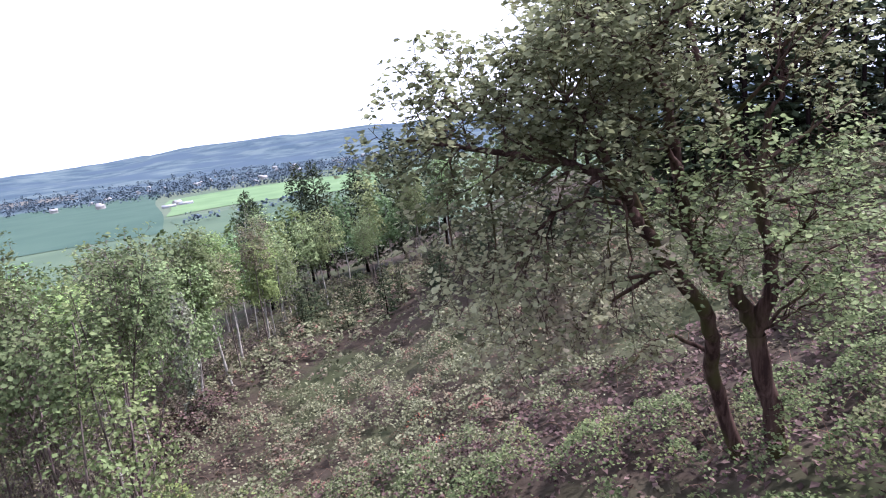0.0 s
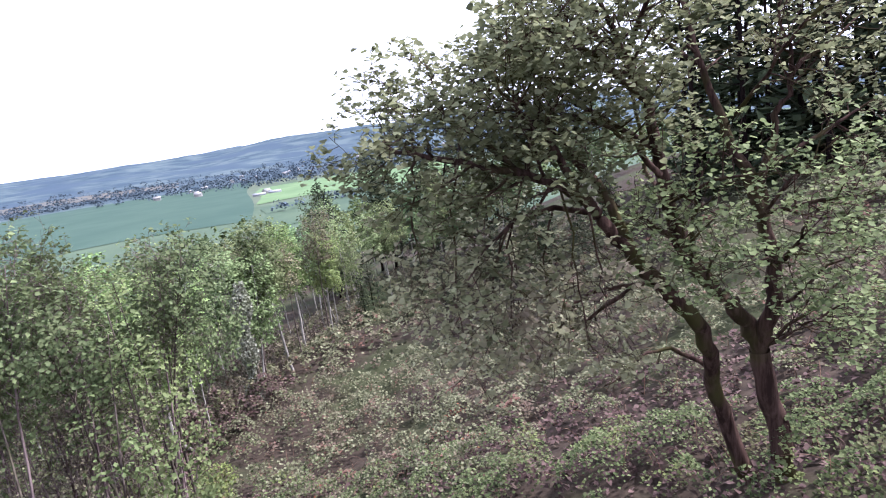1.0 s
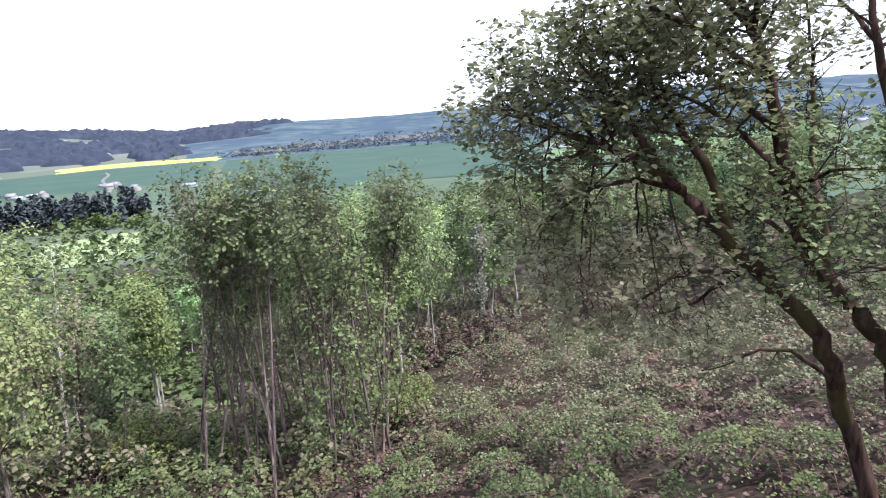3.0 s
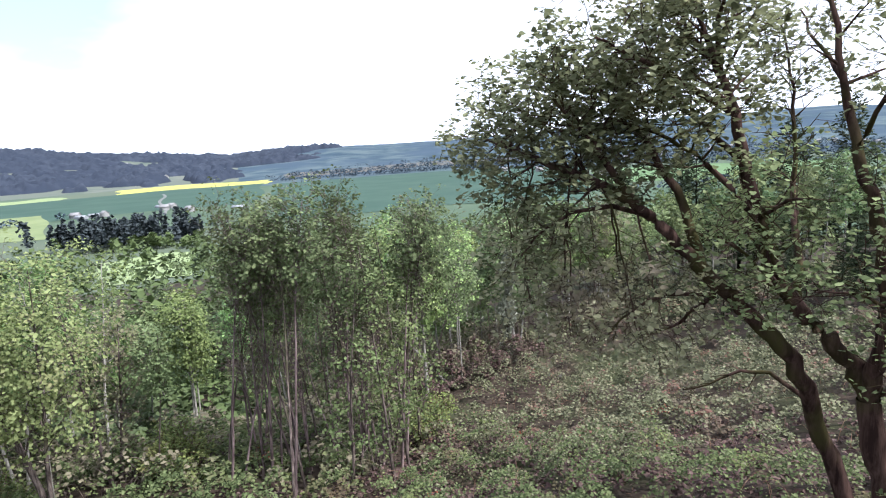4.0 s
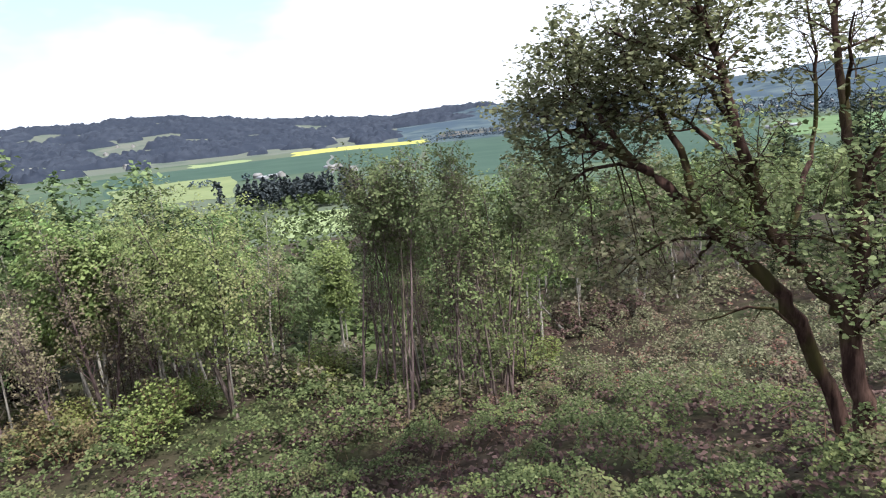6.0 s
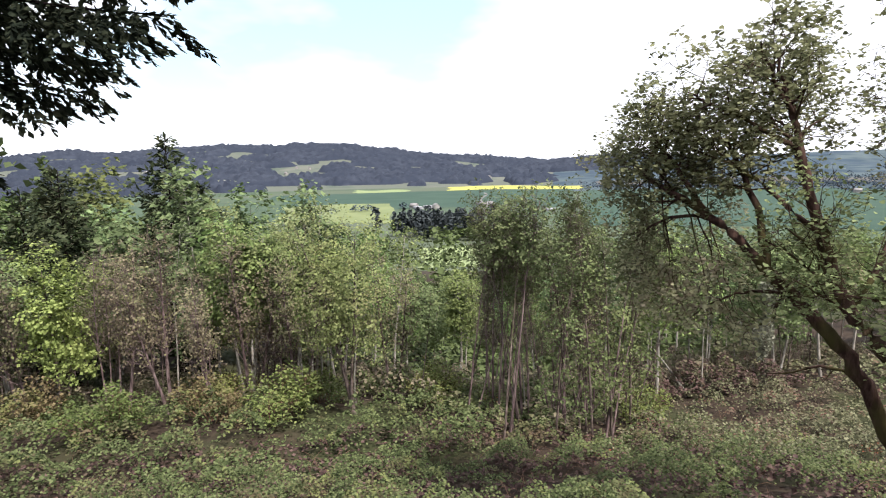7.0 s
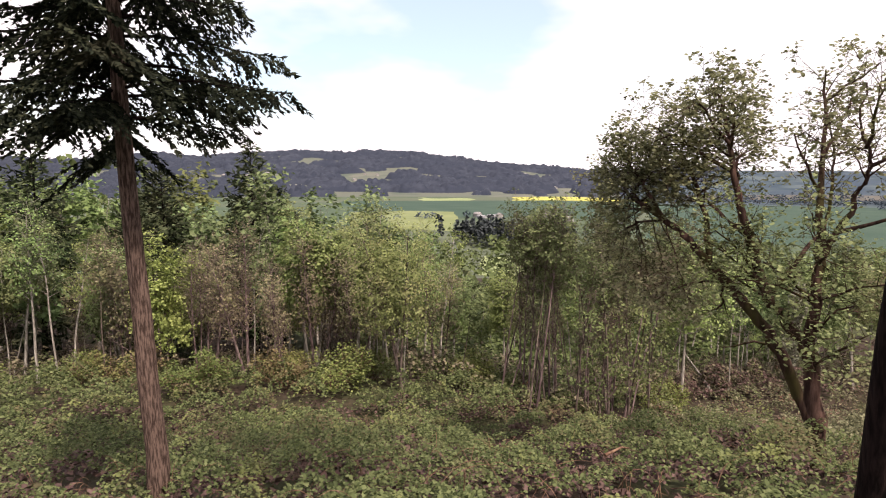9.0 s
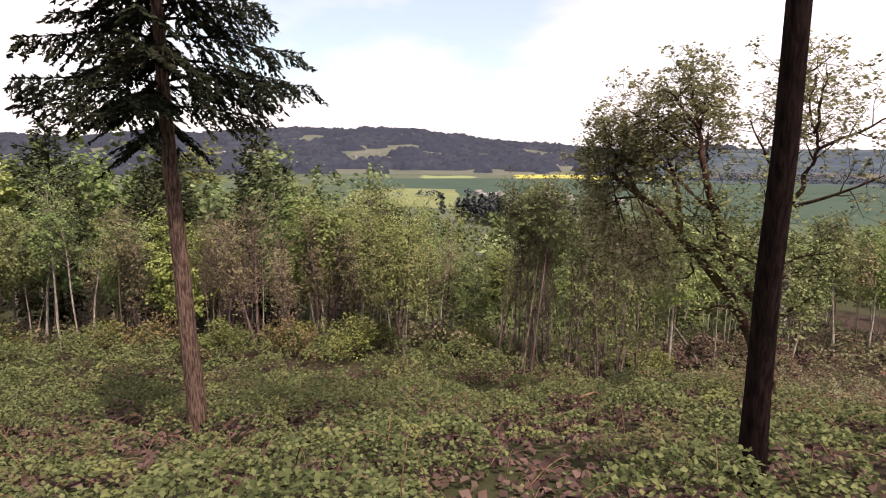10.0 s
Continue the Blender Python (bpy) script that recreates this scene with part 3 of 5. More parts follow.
# ---- fir and other conifers ----
def conifer(name, seed, height, bare, reach, radius, bark, needle, blades, whorls, sides=10, lean=(0, 0), spray=0.2, droop=0.35, slim=0.2, twig=7.0, bough_sides=3, fan=0.55, hang=0.25, cone=1.2, extra=0, spin=0.0):
    """A conifer with a straight trunk and drooping, layered boughs; returns its parts' meshes."""
    g = Grower(seed)
    r = g.rng
    n = 14
    spine = [Vector((lean[0] * k / n + r.gauss(0, 0.02), lean[1] * k / n + r.gauss(0, 0.02), height * k / n - (0.4 if k == 0 else 0))) for k in range(n + 1)]
    rad = [max(0.02, radius * (1.0 - 0.93 * (k / n)) * (1.25 if k == 0 else 1)) for k in range(n + 1)]
    g.tube(spine, rad, sides)
    trunk = g.wood(name + "_trunk", bark)
    b = Grower(seed + 1)
    for w in range(whorls):
        u = bare + (0.985 - bare) * (w + r.uniform(0, 0.9)) / whorls
        k = min(int(u * n), n - 1)
        p = spine[k].lerp(spine[k + 1], u * n - k)
        length = reach * (1 - ((u - bare) / (1 - bare)) ** cone) * r.uniform(0.55, 1.05) + 0.25
        turn = w * 2.4 + spin + r.uniform(-0.5, 0.5)
        d = Vector((math.cos(turn), math.sin(turn), 0.22 + 0.5 * (u - bare)))
        pts = [p.copy()]
        steps = 4 if bough_sides == 3 else 6
        for s in range(steps):
            d.z -= droop * (0.4 if s < steps - 2 else -0.2) / 2
            d += Vector((r.gauss(0, 0.06), r.gauss(0, 0.06), r.gauss(0, 0.03)))
            d.normalize()
            pts.append(pts[-1] + d * length / steps)
        b.tube(pts, [max(0.006, radius * 0.16 * (1 - s / (steps + 1))) for s in range(steps + 1)], bough_sides)
        across = Vector((-math.sin(turn), math.cos(turn), 0))
        twigs = max(3, int(length * twig))
        for t in range(twigs):
            v = (0.15 + 0.85 * (t + r.random()) / twigs) * steps
            s = min(int(v), steps - 1)
            q = pts[s].lerp(pts[s + 1], v - s)
            for _ in range(extra):
                b.spots.append((q, (d + Vector((r.gauss(0, 0.45), r.gauss(0, 0.45), r.gauss(0, 0.3)))).normalized()))
            half = (fan * length * (1 - 0.75 * v / steps) + 0.12) * r.uniform(0.4, 1.0)
            side = across * r.choice((-1, 1)) + d * 0.6
            side.z -= hang + r.uniform(0, 0.3)
            for e in range(max(2, int(half / spray * blades))):
                f = r.uniform(0.05, 1.0)
                c = q + side * half * f
                c.z -= 0.15 * f * half
                b.spots.append((c, (side + Vector((r.gauss(0, 0.5), r.gauss(0, 0.5), r.gauss(0, 0.25)))).normalized()))
    boughs = b.wood(name + "_boughs", M_SHADED_BARK)
    at = np.array([tuple(c) for c, _ in b.spots])
    way = np.array([tuple(w) for _, w in b.spots])
    rng = np.random.default_rng(seed)
    m = len(at)
    size = spray * rng.uniform(0.6, 1.35, m)[:, None]
    up = rng.normal(0, 0.5, (m, 3)) + np.array([0, 0, 1.0])
    side = np.cross(way, up)
    side /= np.linalg.norm(side, axis=1)[:, None] + 1e-9
    verts = np.empty((m, 4, 3))
    verts[:, 0], verts[:, 2] = at, at + way * size
    verts[:, 1] = at + way * size * 0.5 + side * size * slim
    verts[:, 3] = at + way * size * 0.5 - side * size * slim
    verts[:, 1, 2] -= size[:, 0] * 0.1
    faces = (np.arange(m)[:, None, None] * 4 + np.array([(0, 1, 2), (0, 2, 3)])[None]).reshape(-1, 3)
    return trunk, boughs, raw_mesh(name + "_needles", verts.reshape(-1, 3), faces, needle)


def place_conifer(kind, meshes, x, y, label, scale=1.0, turn=0.0, group=""):
    tree = empty(kind, (x, y, ground_at(x, y), 0, 0, turn))
    tree.scale = (scale, scale, scale)
    tagged(tree, label, "tree", group)
    for nm, me in zip(("trunk", "branchwork", "foliage"), meshes):
        tagged(part(nm, me, tree), kind="" if nm == "trunk" else "stuff")
    return tree


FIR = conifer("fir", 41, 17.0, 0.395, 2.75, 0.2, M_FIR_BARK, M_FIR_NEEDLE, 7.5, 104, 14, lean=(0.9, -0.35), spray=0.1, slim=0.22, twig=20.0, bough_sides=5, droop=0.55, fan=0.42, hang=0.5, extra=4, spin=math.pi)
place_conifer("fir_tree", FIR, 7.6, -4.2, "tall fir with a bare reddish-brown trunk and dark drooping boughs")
STEM = conifer("stem", 47, 19.0, 0.62, 2.6, 0.148, M_SHADED_BARK, M_FIR_NEEDLE, 1.6, 60, 14, lean=(2.6, -2.05), spray=0.24, twig=9.0)
place_conifer("dark_fir_tree", STEM, 14.9, 3.0, "slender fir with a bare trunk coloured near-black for shade, leaning slightly")

CONIFERS = [conifer("conifer", 60 + k, 13.0 + 2 * k, 0.1, 3.0 + 0.25 * k, 0.2, M_SHADED_BARK, M_CONIFER, 1.9, 90, 6, spray=0.42, twig=8.0, hang=0.35, cone=2.6, extra=1) for k in range(3)]
DARK_WOOD = [conifer("wood_conifer", 70 + k, 22.0 + 3 * k, 0.03, 2.8, 0.2, M_SHADED_BARK, M_CONIFER, 0.42, 36, 5, spray=1.0, twig=4.5) for k in range(2)]
THICKET = conifer("thicket_conifer", 76, 22.0, 0.03, 4.6, 0.3, M_SHADED_BARK, M_CONIFER, 0.3, 44, 5, spray=1.3, twig=4.0, cone=2.6)


# ---- slender broadleaf trees ----
ALDER_SPEC = dict(levels=3, stride=0.9, wander=0.1, lift=(0.02, 0.07, 0.02), sides=(6, 3, 3), kids=(3.6, 2.8), angle=(50, 48), reach=(1.65, 0.72), taper=0.4, thin=0.4,
                  leaves=28.0, spread=0.14, tip=0.09)
BACK_SPEC = dict(levels=3, stride=1.2, wander=0.09, lift=(0.02, 0.05, 0.0), sides=(5, 3, 3), kids=(2.4, 2.0), angle=(55, 50), reach=(2.1, 0.9), taper=0.4, thin=0.4,
                 leaves=31.0, spread=0.25, tip=0.1)


def broadleaf(name, seed, height, radius, stems, start, spec, leaf, bark, leaf_mat, tilt=0.05):
    """One tree with one or several slender stems; returns wood and crown meshes."""
    g = Grower(seed)
    r = g.rng
    for s in range(stems):
        h = height * (1 if s == 0 else r.uniform(0.7, 0.98))
        n = 9
        a = r.uniform(0, 6.28)
        p = Vector((math.cos(a), math.sin(a), 0)) * (0.0 if s == 0 else r.uniform(0.15, 0.4))
        p.z = -0.35
        d = Vector((r.gauss(0, tilt), r.gauss(0, tilt), 1)) + Vector((math.cos(a), math.sin(a), 0)) * (0.0 if s == 0 else 0.08)
        pts, rad = [p.copy()], [radius * 1.15]
        for k in range(n):
            d += Vector((r.gauss(0, 0.035), r.gauss(0, 0.035), 0.02))
            d.normalize()
            pts.append(pts[-1] + d * (h + 0.35) / n)
            rad.append(max(0.012, radius * (1 - 0.88 * (k + 1) / n) * (1 if s == 0 else 0.8)))
        g.tube(pts, rad, spec["sides"][0])
        g.bear(pts, rad, 0, spec, start)
    heart = (0.0, 0.0, height * (0.45 + 0.5 * start))
    return g.wood(name + "_wood", bark), leaf_mesh(name + "_leaves", seed, g.spots, leaf, leaf_mat, up=0.65, droop=0.2, slim=0.8, heart=heart)


ALDERS = [broadleaf("alder", 200 + k, 8.2 + 0.35 * k, 0.048 + 0.007 * (k % 3), 1 + (k % 3 == 1) + (k == 4), (0.58, 0.5, 0.64, 0.5, 0.6, 0.5)[k], ALDER_SPEC, 0.15,
                    M_GREY_BARK if k in (1, 3, 5) else M_ALDER_BARK, (M_ALDER_LEAF, M_ALDER_LEAF, M_BUD_LEAF, M_LUSH_LEAF, M_ALDER_LEAF, M_ALDER_LEAF)[k]) for k in range(6)]
CLUMP_SPEC = dict(ALDER_SPEC, levels=4, stride=0.6, wander=0.1, lift=(0.02, 0.1, 0.05, 0.0), sides=(7, 4, 3, 3), kids=(4.0, 3.0, 3.2), angle=(40, 42, 46), reach=(1.6, 0.8, 0.36), thin=0.5, leaves=34.0, spread=0.09)
CLUMP_ALDERS = [broadleaf("clump_alder", 220 + k, 9.5 + 0.2 * (k % 4), 0.05 + 0.007 * (k % 3), 1 + (k % 3 != 0), (0.72, 0.68, 0.75, 0.7, 0.73, 0.7)[k], CLUMP_SPEC, 0.12, (M_ALDER_BARK, M_TWIG, M_TWIG, M_ALDER_BARK, M_TWIG, M_ALDER_BARK)[k], M_CLUMP_LEAF, 0.07) for k in range(6)]
BACKS = [broadleaf("tree", 230 + k, 8.5 + 0.7 * k, 0.1, 1, 0.42, BACK_SPEC, 0.34, M_GREY_BARK, (M_ALDER_LEAF, M_ALDER_LEAF, M_LUSH_LEAF, M_ALDER_LEAF)[k]) for k in range(4)]
LUSH_SPEC = dict(levels=3, stride=0.6, wander=0.09, lift=(0.02, 0.05, 0.0), sides=(6, 3, 3), kids=(4.3, 3.6), angle=(60, 52), reach=(1.7, 0.7), taper=0.45, thin=0.4,
                 leaves=54.0, spread=0.17, tip=0.1)
TWIGGY_SPEC = dict(levels=4, stride=0.5, wander=0.08, lift=(0.02, 0.06, 0.04, 0.02), sides=(6, 3, 3, 3), kids=(4.6, 4.2, 3.8), angle=(40, 40, 38), reach=(1.6, 0.85, 0.45), taper=0.45, thin=0.45,
                   leaves=3.0, spread=0.12)
LUSH = [broadleaf("young_maple", 250 + k, 7.6 + 0.5 * (k % 3), 0.1, 1 + k % 2, (0.44, 0.4, 0.5, 0.44, 0.52)[k], LUSH_SPEC, 0.16, M_GREY_BARK, (M_LUSH_LEAF, M_ALDER_LEAF, M_LUSH_LEAF, M_LUSH_LEAF, M_ALDER_LEAF)[k]) for k in range(5)]
SAPLING_SPEC = dict(levels=3, stride=0.6, wander=0.09, lift=(0.02, 0.06, 0.0), sides=(6, 3, 3), kids=(3.6, 3.6), angle=(54, 48), reach=(1.25, 0.6), taper=0.55, thin=0.4,
                    leaves=36.0, spread=0.12)
SAPLINGS = [broadleaf("sapling", 270 + k, 6.6 + 0.8 * k, 0.05, 1, 0.16, SAPLING_SPEC, 0.11, M_ALDER_BARK, M_SAPLING_LEAF) for k in range(2)]
TWIGGY = [broadleaf("twiggy", 260 + k, 8.6 + 0.5 * k, 0.075, 2, 0.42, TWIGGY_SPEC, 0.085, M_TWIG, M_BUD_LEAF) for k in range(2)]


def place_tree(kind, meshes, x, y, label, scale=1.0, turn=0.0, group="", category="tree", stretch=1.0):
    tree = empty(kind, (x, y, ground_at(x, y), 0, 0, turn))
    tree.scale = (scale, scale, scale * stretch)
    tagged(tree, label, category, group)
    for nm, me in zip(("trunk", "crown"), meshes):
        part(nm, me, tree)
    return tree


EDGE_Y = [-60.0, -30.0, -16.0, -8.0, -4.0, 0.0, 3.0, 6.0, 8.0, 9.5, 13.0, 15.0, 18.0, 22.0, 28.0, 34.0, 42.0, 52.0, 56.0]
EDGE_X = [-10.0, -15.0, -17.0, -16.0, -15.5, -15.0, -13.5, -10.0, -7.0, -4.4, -4.4, -6.2, -10.5, -12.5, -11.2, -12.5, -11.0, -4.0, 2.0]


def wood_depth(x, y):
    """Metres into the wood, from the clearing's edge; negative in the clearing."""
    inside = np.interp(y, EDGE_Y, EDGE_X) - x
    return np.where(np.asarray(y) > 54.0, np.maximum(inside, np.asarray(y) - 54.0), inside)


def scatter(seed, box, gap, keep):
    """Points in a box at least about gap apart, where keep(x, y) holds."""
    r = random.Random(seed)
    cells, found = {}, []
    tries = int((box[1] - box[0]) * (box[3] - box[2]) / gap ** 2 * 6)
    for _ in range(tries):
        x, y = r.uniform(box[0], box[1]), r.uniform(box[2], box[3])
        if not keep(x, y):
            continue
        c = (int(x // gap), int(y // gap))
        if any((x - a) ** 2 + (y - b) ** 2 < gap * gap for i in (-1, 0, 1) for j in (-1, 0, 1) for a, b in cells.get((c[0] + i, c[1] + j), ())):
            continue
        cells.setdefault(c, []).append((x, y))
        found.append((x, y))
    return found


def low_gap(x, y, size, tall):
    """A smaller size for trees in the dip through which the valley shows."""
    a, d = math.degrees(math.atan2(14.0 - x, y + 1.2)), math.hypot(x - 14.0, y + 1.2)
    if 66.0 < a < 77.0 and d > 24.5:
        return min(size, max(0.25, (6.6 - 0.155 * d - ground_at(x, y)) / tall))
    return size


def in_glade(x, y):
    """The small sunlit glade behind the alder clump."""
    return -19.0 < x < -9.8 and 6.5 < y < 17.0


def clear_of(x, y, gap, others):
    return all((x - a) ** 2 + (y - b) ** 2 > gap * gap for a, b in others)


pick = random.Random(11)
LUSH_AT = [(-17.5, -0.8), (-16.5, 3.8), (-20.0, -12.0), (-20.5, -17.5), (-23.5, -14.0), (-20.0, -2.4), (-17.0, 1.6), (-24.0, -8.0), (-25.0, -1.5), (-22.0, 3.0), (-20.0, 6.4),
           (-26.0, 5.5), (-24.0, -20.5), (-19.0, -23.0), (-11.0, 19.6), (-13.0, 30.2), (-12.4, 33.5), (-13.0, 37.0), (-12.5, 41.0), (-21.5, 8.8), (-20.4, 12.0), (-21.0, -20.6), (-23.0, -23.5)]
LIME_MAPLE = broadleaf("lime_maple", 298, 8.0, 0.09, 2, 0.3, LUSH_SPEC, 0.16, M_ALDER_BARK, M_LIME_LEAF)
place_tree("young_maple_tree", LIME_MAPLE, -16.6, -9.2, "young maple with a bright lime-green crown before the dark trunks", 1.0, 40.0, "young maples of the wood")
for x, y in LUSH_AT:
    place_tree("young_maple_tree", LUSH[pick.randrange(5)], x, y, "young maple with a full rounded crown of fresh leaves", low_gap(x, y, pick.uniform(0.9, 1.2), 8.2), pick.uniform(0, 360), "young maples of the wood")
TWIGGY_AT = [(-8.8, 9.0), (-8.2, 10.6), (-8.6, 13.6), (-7.4, 11.9), (-9.8, 9.2), (-6.8, 12.8), (-19.0, -5.4), (-17.0, -7.4), (-16.4, 4.6), (-18.0, 0.6), (-18.4, -3.0), (-9.0, 12.6), (-19.0, -12.4)]
CONIFER_AT = [(-32.0, -5.1, 1, 1.14), (-30.0, -11.3, 0, 1.1), (-26.0, -12.4, 0, 0.98), (-34.0, -3.0, 0, 1.05), (-36.0, 5.1, 0, 0.95), (-30.0, -19.7, 1, 1.1), (-40.0, -14.0, 1, 1.0), 
              (-14, 66, 1, 0.9), (-9, 64, 0, 0.9), (-17, 70, 2, 0.85), (-5, 67, 1, 1.0), (0, 66, 2, 0.9), (-19, 60, 0, 0.9), (-22, 66, 1, 0.9)]
AWAY = [(x, y) for x, y, _, _ in CONIFER_AT]
for x, y in TWIGGY_AT:
    place_tree("bare_tree", TWIGGY[pick.randrange(2)], x, y, "grey-brown twiggy tree with few leaves", pick.uniform(0.68, 0.86), pick.uniform(0, 360), "twiggy trees of the wood")


BUDDING = broadleaf("budding_maple", 291, 8.6, 0.11, 2, 0.3, dict(LUSH_SPEC, leaves=34.0, reach=(2.1, 0.85), angle=(46, 46)), 0.12, M_ALDER_BARK, M_PALE_BUD)
place_tree("budding_maple_tree", BUDDING, -10.9, 3.4, "spreading maple with pale yellow-green young leaves before the wood")
TWIGGY_TREE = broadleaf("grey_bud_tree", 295, 8.4, 0.11, 2, 0.32, dict(TWIGGY_SPEC, leaves=16.0, spread=0.1), 0.13, M_TWIG, M_BUD_LEAF)
BUD_AT = ((-16.4, -4.5, 1.0), (-16.6, -0.8, 0.95), (-15.4, -2.6, 0.8), (-18.4, -11.2, 1.0), (-17.4, -6.6, 0.95), (-13.6, 5.8, 0.85), (-14.8, 1.4, 0.8))
for x, y, size in BUD_AT:
    place_tree("grey_bud_tree", TWIGGY_TREE, x, y, "branchy tree with brownish-grey buds and few opened leaves", size, pick.uniform(0, 360), "budding trees of the wood")


BIRCH = broadleaf("birch", 283, 9.2, 0.085, 1, 0.5, ALDER_SPEC, 0.115, M_GREY_BARK, M_LUSH_LEAF, 0.02)
for x, y, size in ((-17.8, -15.7, 1.05), (-18.6, -14.2, 0.9), (-15.0, 6.2, 0.92)):
    place_tree("birch_tree", BIRCH, x, y, "slim birch with a pale grey-white trunk and light green crown", size, pick.uniform(0, 360), "birches at the wood's edge")
SAPLING_AT = [(-5.1, 11.8), (-5.3, 10.2), (-6.9, 14.9), (-6.0, 13.4)]
for x, y in SAPLING_AT:
    place_tree("maple_sapling", SAPLINGS[pick.randrange(2)], x, y, "narrow maple sapling leafy down to the ground", pick.uniform(1.12, 1.3), pick.uniform(0, 360), "saplings at the wood's edge")


front = scatter(21, (-26, 0, -36, 58), 2.5, lambda x, y: 0 < wood_depth(x, y) < 6.0 and not in_glade(x, y) and (x < -10.6 or y > 16.6 or y < 7.2) and clear_of(x, y, 1.1, LUSH_AT + TWIGGY_AT) and clear_of(x, y, 1.8, AWAY) and clear_of(x, y, 2.0, [b[:2] for b in BUD_AT]) and clear_of(x, y, 2.4, ((-17.0, -9.3), (-15.2, -9.0))) and clear_of(x, y, 2.2, ((-12.2, 28.2), (-11.0, 26.2), (-10.0, 24.2), (-9.0, 22.0))))
CLUMP_AT = [(-9.9, 8.3, 0), (-8.9, 7.9, 1), (-7.0, 9.5, 3), (-8.5, 10.4, 2), (-6.7, 8.9, 1), (-7.8, 12.8, 3), (-8.4, 9.2, 4), (-9.5, 12.0, 0), (-6.4, 11.2, 4), (-7.4, 14.0, 5), (-8.6, 15.8, 1),
            (-10.6, 10.2, 4), (-5.4, 8.0, 0), (-9.2, 14.2, 2), (-6.6, 12.2, 5), (-7.0, 10.8, 3), (-6.0, 13.0, 1)]
clump = [(x, y) for x, y, _ in CLUMP_AT]
for n, (x, y) in enumerate(front + clump):
    k = pick.randrange(6) if n < len(front) else CLUMP_AT[n - len(front)][2]
    size = low_gap(x, y, pick.uniform(0.7, 1.1), 9.0) if n < len(front) else pick.uniform(0.94, 1.05)
    tree = place_tree("alder_tree", (ALDERS if n < len(front) else CLUMP_ALDERS)[k], x, y, "slender young alder with a bare lower trunk and thin green crown", size, pick.uniform(0, 360), "alders at the wood's edge", stretch=pick.uniform(0.92, 1.02))
    if n >= len(front):
        tree.rotation_euler = (radians(pick.uniform(-7, 7)), radians(pick.uniform(-7, 7)), radians(pick.uniform(0, 360)))
understory = scatter(29, (-32, -4, -24, 40), 3.6, lambda x, y: 4.5 < wood_depth(x, y) < 11 and not in_glade(x, y) and clear_of(x, y, 1.3, AWAY + LUSH_AT))
for x, y in understory:
    bare = pick.random() < 0.45
    place_tree("understory_tree", TWIGGY[pick.randrange(2)] if bare else ALDERS[pick.randrange(6)], x, y, "thin twiggy young tree in the shade of the wood" if bare else "thin leafy young tree in the shade of the wood", pick.uniform(0.5, 0.72), pick.uniform(0, 360), "understory of the wood")
middle = scatter(22, (-54, 10, -46, 68), 3.9, lambda x, y: 6.0 <= wood_depth(x, y) < 26 and not in_glade(x, y) and clear_of(x, y, 1.4, LUSH_AT) and clear_of(x, y, 3.6, [(a + 1.2, b) for a, b in AWAY]))
for x, y in middle:
    k = pick.randrange(4)
    tall = 1.6 if y < -2 else (1.1 if y < 5 else (0.72 if y < 22 else 0.9))
    place_tree("broadleaf_tree", BACKS[k], x, y, "leafy young broadleaf tree in the wood", low_gap(x, y, min(pick.uniform(0.85, 1.1) * tall, (3.8 + 0.11 * (-20.0 - x) + pick.uniform(-1.0, 0.5) - ground_at(x, y)) / 9.5 if y < 22 else 2.0), 9.5), pick.uniform(0, 360), "trees of the wood")

for x, y, k, size in CONIFER_AT:
    place_conifer("conifer_tree", CONIFERS[k], x, y, "dark green conifer standing above the broadleaf trees", size, pick.uniform(0, 360), "conifers in the wood")
for x, y in scatter(23, (13, 46, 37, 60), 2.9, lambda x, y: x > 13.0 + 0.3 * (y - 40)):
    place_conifer("tall_conifer", DARK_WOOD[pick.randrange(2)], x, y, "tall dark conifer with a straight bare lower trunk", pick.uniform(0.8, 1.1), pick.uniform(0, 360), "dark conifer wood uphill")


for x, y in scatter(31, (-11, 10, 40, 47), 2.3, lambda x, y: y > 40.5 + 0.16 * abs(x)):
    place_conifer("dark_thicket_tree", THICKET, x, y, "low dark conifer of the thicket across the slope", pick.uniform(0.15, 0.24), pick.uniform(0, 360), "dark thicket across the slope")


# unseen trees behind the camera, added to shade the bank and close the place
for x, y in scatter(28, (26, 42, -24, 30), 9.0, lambda x, y: True):
    place_conifer("tall_conifer", DARK_WOOD[pick.randrange(2)], x, y, "tall dark conifer with a straight bare lower trunk", pick.uniform(0.68, 0.9), pick.uniform(0, 360), "dark conifer wood uphill")


def woodland(name, seed, places, height, width, size, clumps, mat, label, up_bias=0.35):
    """Many far trees as one sheet of leaf clumps; places are x, y."""
    rng = np.random.default_rng(seed)
    xy = np.array(places, dtype=float)
    n = len(xy)
    h = height * rng.uniform(0.65, 1.2, n)
    spin, up = rng.uniform(0, 2 * np.pi, (n, clumps)), rng.uniform(0.0, 1.0, (n, clumps))
    out = width * np.sqrt(np.clip(1.0 - (2 * up - 0.75) ** 2, 0.05, 1)) * rng.uniform(0.5, 1.0, (n, clumps)) * rng.uniform(0.7, 1.2, (n, 1))
    x, y = xy[:, :1] + out * np.cos(spin), xy[:, 1:] + out * np.sin(spin)
    z = ground(xy[:, 0], xy[:, 1])[:, None] + h[:, None] * (0.25 + 0.75 * up)
    v, f = leaf_array(rng, np.stack([x, y, z], -1).reshape(-1, 3), size, up=up_bias, droop=0.1, slim=0.9)
    return tagged(new(name, raw_mesh(name, v, f, mat)), label, "woodland", kind="stuff")


